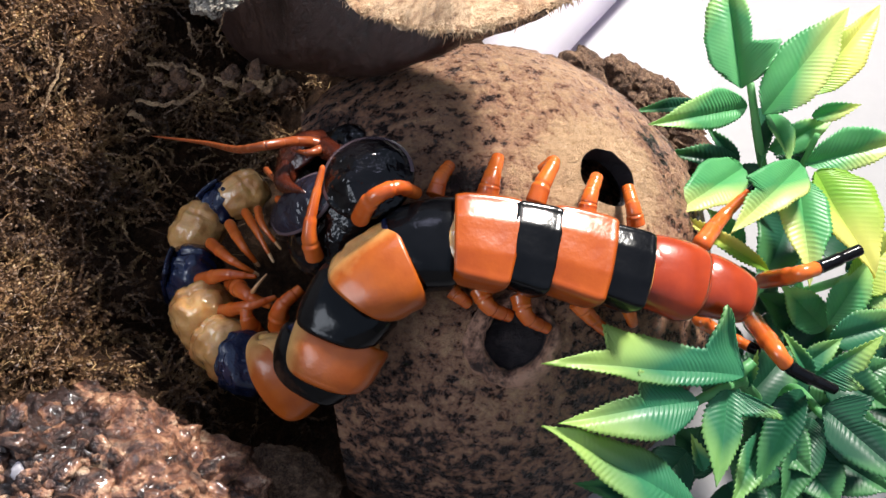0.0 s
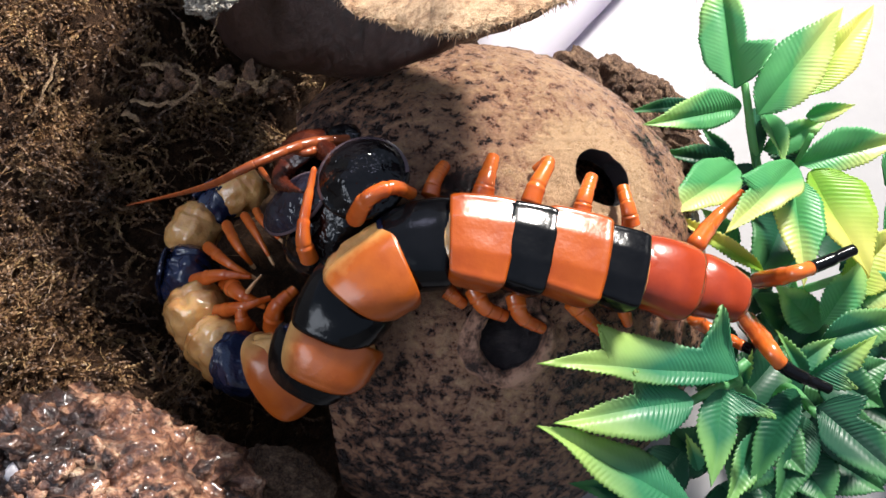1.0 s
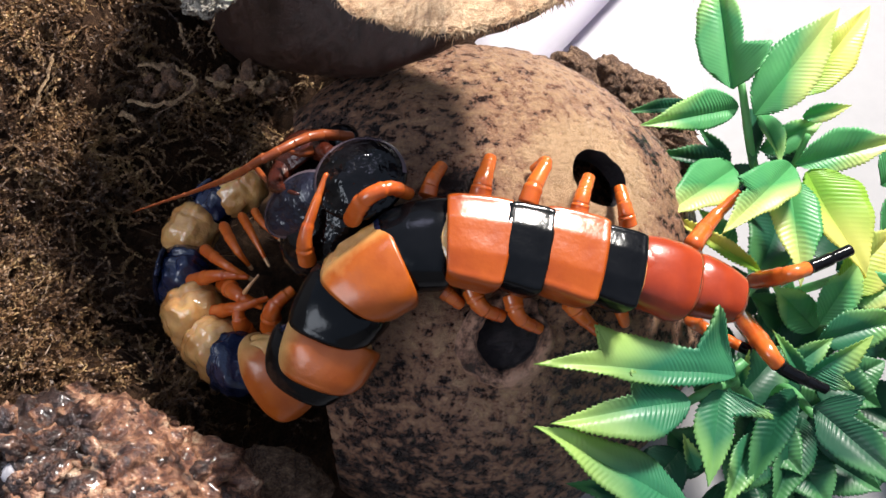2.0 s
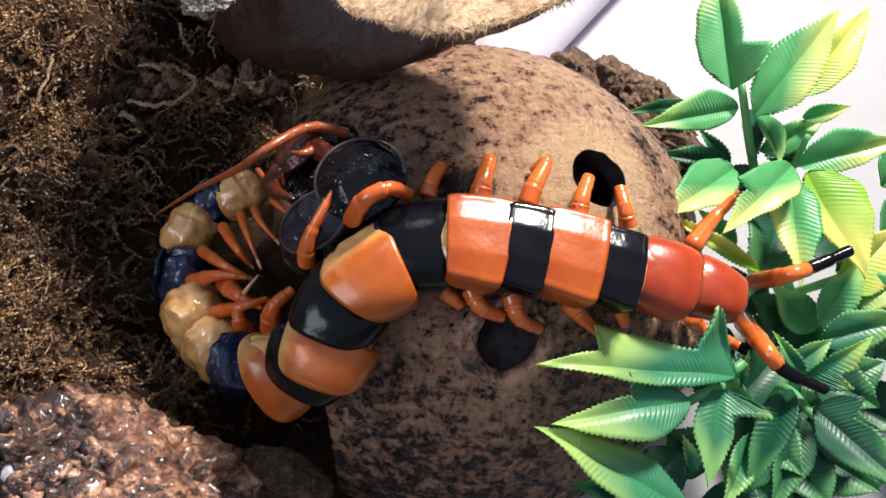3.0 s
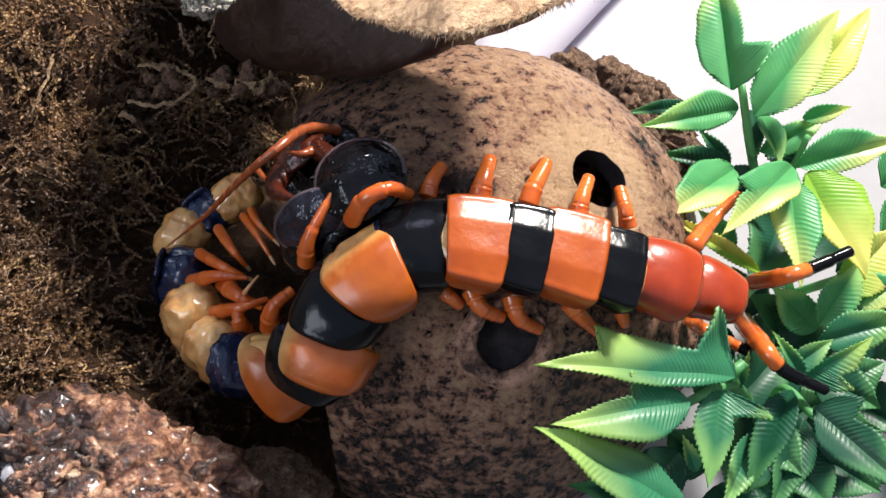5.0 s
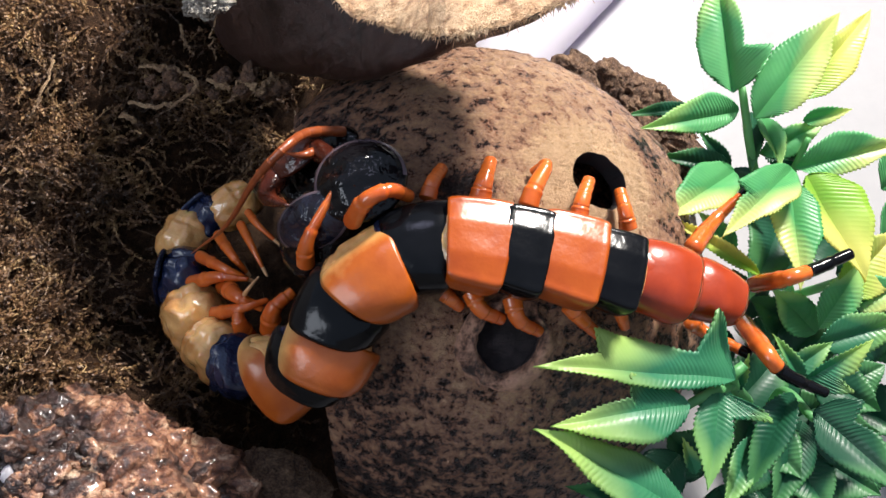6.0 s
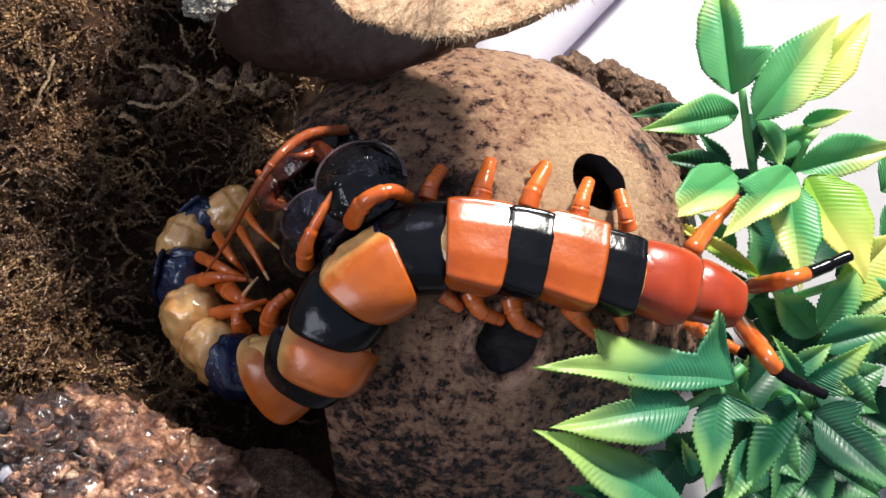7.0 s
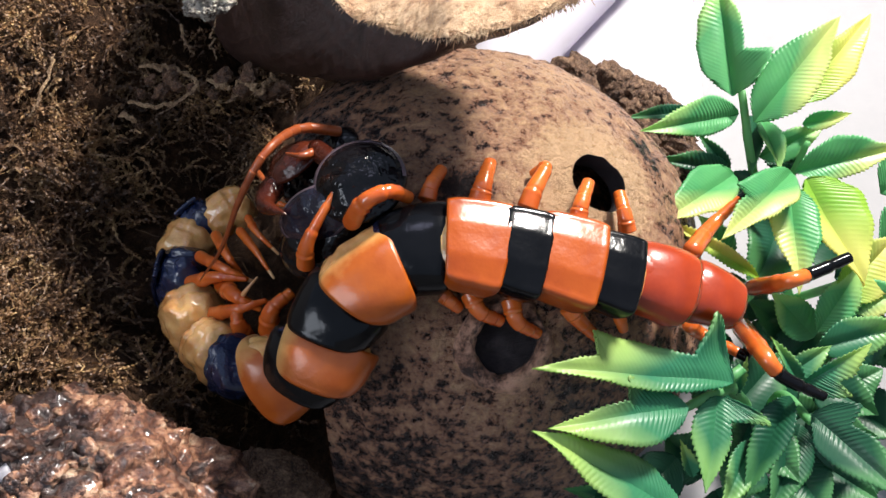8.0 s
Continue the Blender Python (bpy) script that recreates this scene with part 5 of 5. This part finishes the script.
def antenna_rows(shapes):
    rows = [[] for _ in antenna]
    for t, pts in shapes:
        curve = spline(pts, 160)
        length = [0.0]
        for a, b in zip(curve, curve[1:]):
            length.append(length[-1] + (b - a).length)
        step = min(max(length[-1] / ANT_N, 2.5 * MM), 3.6 * MM)

        def along(s):
            if s >= length[-1]:
                d = (curve[-1] - curve[-4]).normalized()
                return curve[-1] + d * (s - length[-1])
            i = next(k for k, v in enumerate(length) if v >= s)
            if i == 0:
                return curve[0]
            g = (s - length[i - 1]) / (length[i] - length[i - 1])
            return curve[i - 1].lerp(curve[i], g)

        for k in range(ANT_N):
            a, b = along(k * step), along((k + 1) * step)
            rows[k].append((t, frame_of((a + b) / 2 - ROOT, b - a, Vector((0, 0, 1)))))
    for ob, r in zip(antenna, rows):
        walk(ob, r)


def motions():
    antenna_rows([
        (0.0, [mm(-20.96, 7.98, 108.12), mm(-28.10, 7.66, 112.39), mm(-34.22, 3.16, 118.00), mm(-41.12, 6.00, 112.00), mm(-52.63, 16.31, 98.00), mm(-70.61, 27.09, 84.00)]),
        (0.7, [mm(-21.49, 9.57, 107.73), mm(-28.62, 6.17, 112.18), mm(-35.46, -0.66, 118.00), mm(-43.25, 0.42, 112.00), mm(-54.62, 8.22, 98.00), mm(-68.97, 14.50, 84.00)]),
        (1.0, [mm(-19.48, 10.37, 108.55), mm(-26.94, 6.64, 113.07), mm(-35.96, -1.25, 118.00), mm(-43.61, -1.40, 112.00), mm(-55.82, 3.81, 98.00), mm(-72.50, 8.45, 84.00)]),
        (1.5, [mm(-18.22, 10.34, 109.08), mm(-24.23, 7.38, 114.37), mm(-30.66, 1.79, 118.00), mm(-39.12, 0.49, 112.00), mm(-50.86, 5.21, 98.00), mm(-70.97, 7.68, 84.00)]),
        (3.0, [mm(-19.35, 12.23, 108.35), mm(-25.72, 10.40, 113.40), mm(-32.65, 2.47, 118.00), mm(-39.09, 1.79, 112.00), mm(-51.78, 4.60, 98.00), mm(-64.25, 6.17, 84.00)]),
        (3.5, [mm(-20.18, 12.20, 107.99), mm(-27.99, 11.81, 112.03), mm(-32.92, 5.53, 118.00), mm(-41.51, 4.28, 112.00), mm(-53.63, 9.98, 98.00), mm(-69.64, 15.23, 84.00)]),
        (4.0, [mm(-20.88, 13.62, 107.44), mm(-26.71, 10.90, 112.84), mm(-31.77, 4.30, 118.00), mm(-39.22, 3.03, 112.00), mm(-52.11, 7.28, 98.00), mm(-66.09, 8.43, 84.00)]),
        (4.5, [mm(-21.49, 13.84, 107.11), mm(-26.69, 10.75, 112.86), mm(-31.61, 2.47, 118.00), mm(-38.97, 0.55, 112.00), mm(-51.29, 0.66, 98.00), mm(-63.18, -0.36, 84.00)]),
        (6.0, [mm(-20.39, 13.49, 107.69), mm(-26.12, 9.59, 113.28), mm(-29.66, 2.83, 118.00), mm(-35.76, -0.33, 112.00), mm(-44.04, -2.88, 98.00), mm(-54.69, -2.48, 84.00)]),
        (7.0, [mm(-19.79, 13.91, 107.88), mm(-26.05, 9.27, 113.34), mm(-30.50, 1.10, 118.00), mm(-36.34, -4.51, 112.00), mm(-43.52, -6.63, 98.00), mm(-51.34, -7.65, 84.00)]),
        (7.5, [mm(-19.77, 13.57, 107.95), mm(-25.97, 8.40, 113.46), mm(-29.37, -0.01, 118.00), mm(-35.22, -5.03, 112.00), mm(-42.51, -5.28, 98.00), mm(-50.83, -7.57, 84.00)]),
        (8.0, [mm(-21.21, 13.99, 107.21), mm(-28.03, 11.40, 112.07), mm(-32.66, 2.29, 118.00), mm(-37.93, -3.94, 112.00), mm(-44.18, -7.92, 98.00), mm(-51.80, -8.76, 84.00)]),
    ])
    front = [(18, [(0.0, mm(-52.95, 23.68, 62.00)), (1.5, mm(-51.88, 24.66, 62.00)), (3.0, mm(-51.56, 23.61, 62.00)), (4.0, mm(-52.24, 23.28, 62.00)), (4.5, mm(-52.53, 23.28, 62.00)), (6.0, mm(-52.96, 20.95, 62.00)), (8.0, mm(-54.02, 19.37, 62.00))]),
             (17, [(0.0, mm(-57.94, 21.49, 60.00)), (1.5, mm(-57.37, 21.83, 60.00)), (3.0, mm(-57.77, 22.23, 60.00)), (4.0, mm(-58.47, 20.77, 60.00)), (4.5, mm(-58.97, 20.12, 60.00)), (6.0, mm(-59.15, 18.43, 60.00)), (8.0, mm(-60.48, 16.97, 60.00))]),
             (16, [(0.0, mm(-63.89, 14.73, 59.00)), (1.5, mm(-63.39, 14.61, 59.00)), (3.0, mm(-63.70, 14.36, 59.00)), (4.0, mm(-64.52, 14.04, 59.00)), (4.5, mm(-65.25, 13.09, 59.00)), (6.0, mm(-64.74, 13.01, 59.00)), (8.0, mm(-63.93, 10.93, 59.00))])]
    for i, rows in front:
        fl, te, m = ring_parts[i]
        for ob in {fl, te}:
            moved(ob, at(rows), m.translation)
    swung(LEG_A, [(0.0, mm(-51.08, 16.89, 66.00), mm(-42.10, 1.94, 68.00)), (1.5, mm(-49.71, 15.80, 66.00), mm(-41.85, 3.28, 68.00)), (3.0, mm(-50.12, 16.51, 66.00), mm(-42.99, 0.44, 68.00)), (4.0, mm(-48.69, 16.20, 66.00), mm(-40.98, 1.90, 68.00)),
                  (4.5, mm(-49.00, 16.51, 66.00), mm(-39.47, 3.08, 68.00)), (6.0, mm(-49.96, 14.13, 66.00), mm(-42.21, 0.27, 68.00)), (8.0, mm(-49.83, 12.32, 66.00), mm(-41.18, 0.66, 68.00))], mm(-49.99, 16.67, 66.00), mm(-42.99, 0.44, 68.00))
    swung(LEG_B, [(0.0, mm(-47.78, 17.52, 66.00), mm(-40.18, 4.60, 68.00)), (1.5, mm(-46.76, 17.05, 66.00), mm(-39.60, 8.65, 68.00)), (3.0, mm(-46.62, 17.77, 66.00), mm(-38.97, 6.94, 68.00)), (4.0, mm(-46.60, 20.62, 66.00), mm(-41.37, 9.65, 68.00)),
                  (4.5, mm(-46.95, 18.40, 66.00), mm(-40.38, 7.54, 68.00)), (6.0, mm(-48.33, 17.26, 66.00), mm(-39.04, 7.07, 68.00)), (8.0, mm(-47.98, 15.76, 66.00), mm(-38.26, 3.92, 68.00))], mm(-46.98, 18.72, 66.00), mm(-38.97, 6.94, 68.00))
    swung(LEG_C, [(0.0, mm(-43.27, 20.37, 66.00), mm(-38.67, 15.63, 66.00)), (1.5, mm(-42.03, 20.52, 66.00), mm(-36.26, 16.41, 66.00)), (3.0, mm(-41.88, 18.91, 68.00), mm(-34.41, 11.69, 70.00)), (4.0, mm(-40.30, 23.35, 68.00), mm(-32.53, 16.29, 72.00)),
                  (4.5, mm(-40.18, 21.91, 68.00), mm(-32.46, 15.22, 72.00)), (6.0, mm(-43.53, 20.78, 68.00), mm(-33.49, 15.22, 72.00)), (8.0, mm(-43.15, 18.51, 68.00), mm(-33.54, 14.61, 72.00))], mm(-41.87, 18.75, 68.00), mm(-34.35, 14.74, 70.00))
    swung(LEG_D, [(0.0, mm(-54.63, 13.61, 66.00), mm(-45.66, 1.20, 68.00)), (1.5, mm(-53.89, 13.32, 66.00), mm(-44.75, -0.23, 68.00)), (3.0, mm(-54.20, 13.09, 66.00), mm(-44.56, 0.15, 68.00)), (4.0, mm(-54.20, 13.09, 66.00), mm(-44.32, 0.44, 68.00)),
                  (4.5, mm(-55.30, 13.09, 66.00), mm(-45.52, 0.44, 68.00)), (6.0, mm(-55.16, 11.18, 66.00), mm(-46.17, -0.18, 68.00)), (8.0, mm(-55.48, 11.19, 66.00), mm(-47.85, 0.59, 68.00))], mm(-54.71, 12.78, 66.00), mm(-44.59, 0.44, 68.00))
    swung(LEG_E, [(0.0, mm(-58.71, 8.23, 66.00), mm(-44.77, -2.42, 70.00)), (1.5, mm(-57.84, 6.91, 66.00), mm(-44.34, -3.10, 70.00)), (3.0, mm(-58.50, 6.38, 66.00), mm(-44.24, -3.16, 70.00)), (4.5, mm(-59.15, 6.08, 66.00), mm(-44.36, -3.30, 70.00)),
                  (6.0, mm(-59.10, 5.25, 66.00), mm(-44.42, -3.05, 70.00)), (8.0, mm(-58.84, 5.24, 66.00), mm(-44.13, -3.12, 70.00))], mm(-58.95, 6.68, 66.00), mm(-44.36, -3.30, 70.00))
    swung(LEG_N, [(0.0, mm(-25.38, -14.94, 106.34), mm(-23.52, -1.67, 116.78)), (1.0, mm(-25.39, -15.29, 106.22), mm(-24.20, -1.46, 116.49)), (1.5, mm(-25.31, -15.46, 106.20), mm(-23.09, -2.14, 116.93)), (3.0, mm(-25.58, -15.53, 106.02), mm(-18.63, -4.34, 118.46)),
                  (4.5, mm(-25.58, -15.53, 106.02), mm(-18.42, -4.16, 118.55)), (6.0, mm(-25.85, -15.37, 105.92), mm(-18.82, -4.18, 118.41)), (8.0, mm(-25.62, -15.52, 106.00), mm(-18.69, -4.70, 118.39))], mm(-25.34, -16.08, 105.96), mm(-18.73, -4.54, 118.40))
    moved(head, at([(0.0, mm(-29.57, 8.26, 106.83)), (1.5, mm(-28.59, 8.25, 107.43)), (3.0, mm(-28.66, 8.09, 107.41)), (4.5, mm(-28.40, 7.99, 107.57)), (6.0, mm(-29.09, 7.58, 107.18)), (8.0, mm(-29.25, 6.42, 107.15))]), head.matrix_basis.translation)
    moved(CLAW_A, at([(0.0, mm(-31.29, 6.51, 105.82)), (1.5, mm(-30.66, 6.36, 106.25)), (3.0, mm(-31.93, 5.64, 105.42)), (4.5, mm(-30.91, 5.49, 106.13)), (6.0, mm(-32.99, 4.88, 104.70)), (8.0, mm(-33.21, 3.25, 104.55))]), CLAW_A.matrix_basis.translation)
    m0, r0 = SHIELD_B.matrix_basis.copy(), mm(-27.05, -5.46, 110.10)
    walk(SHIELD_B, [(t, Matrix.Translation(p - r0) @ m0 @ pose(0, 0, 0, 0, a, b)) for t, p, a, b in (
        (0.0, mm(-27.82, -4.75, 109.78), -8, 0), (0.7, mm(-28.22, -5.05, 109.50), -16, 0), (1.5, mm(-28.52, -3.31, 109.56), 14, 6), (3.0, mm(-23.93, -8.83, 111.10), 10, 0), (3.5, mm(-26.48, -5.39, 110.42), 0, 0), (4.0, mm(-25.25, -7.02, 110.80), 25, 0),
        (4.5, mm(-24.87, -7.86, 110.83), 30, 0), (6.0, mm(-24.01, -8.49, 111.14), 25, -5), (7.5, mm(-23.29, -7.18, 111.73), 20, -8), (8.0, mm(-23.46, -7.20, 111.65), 20, -8))])


motions()
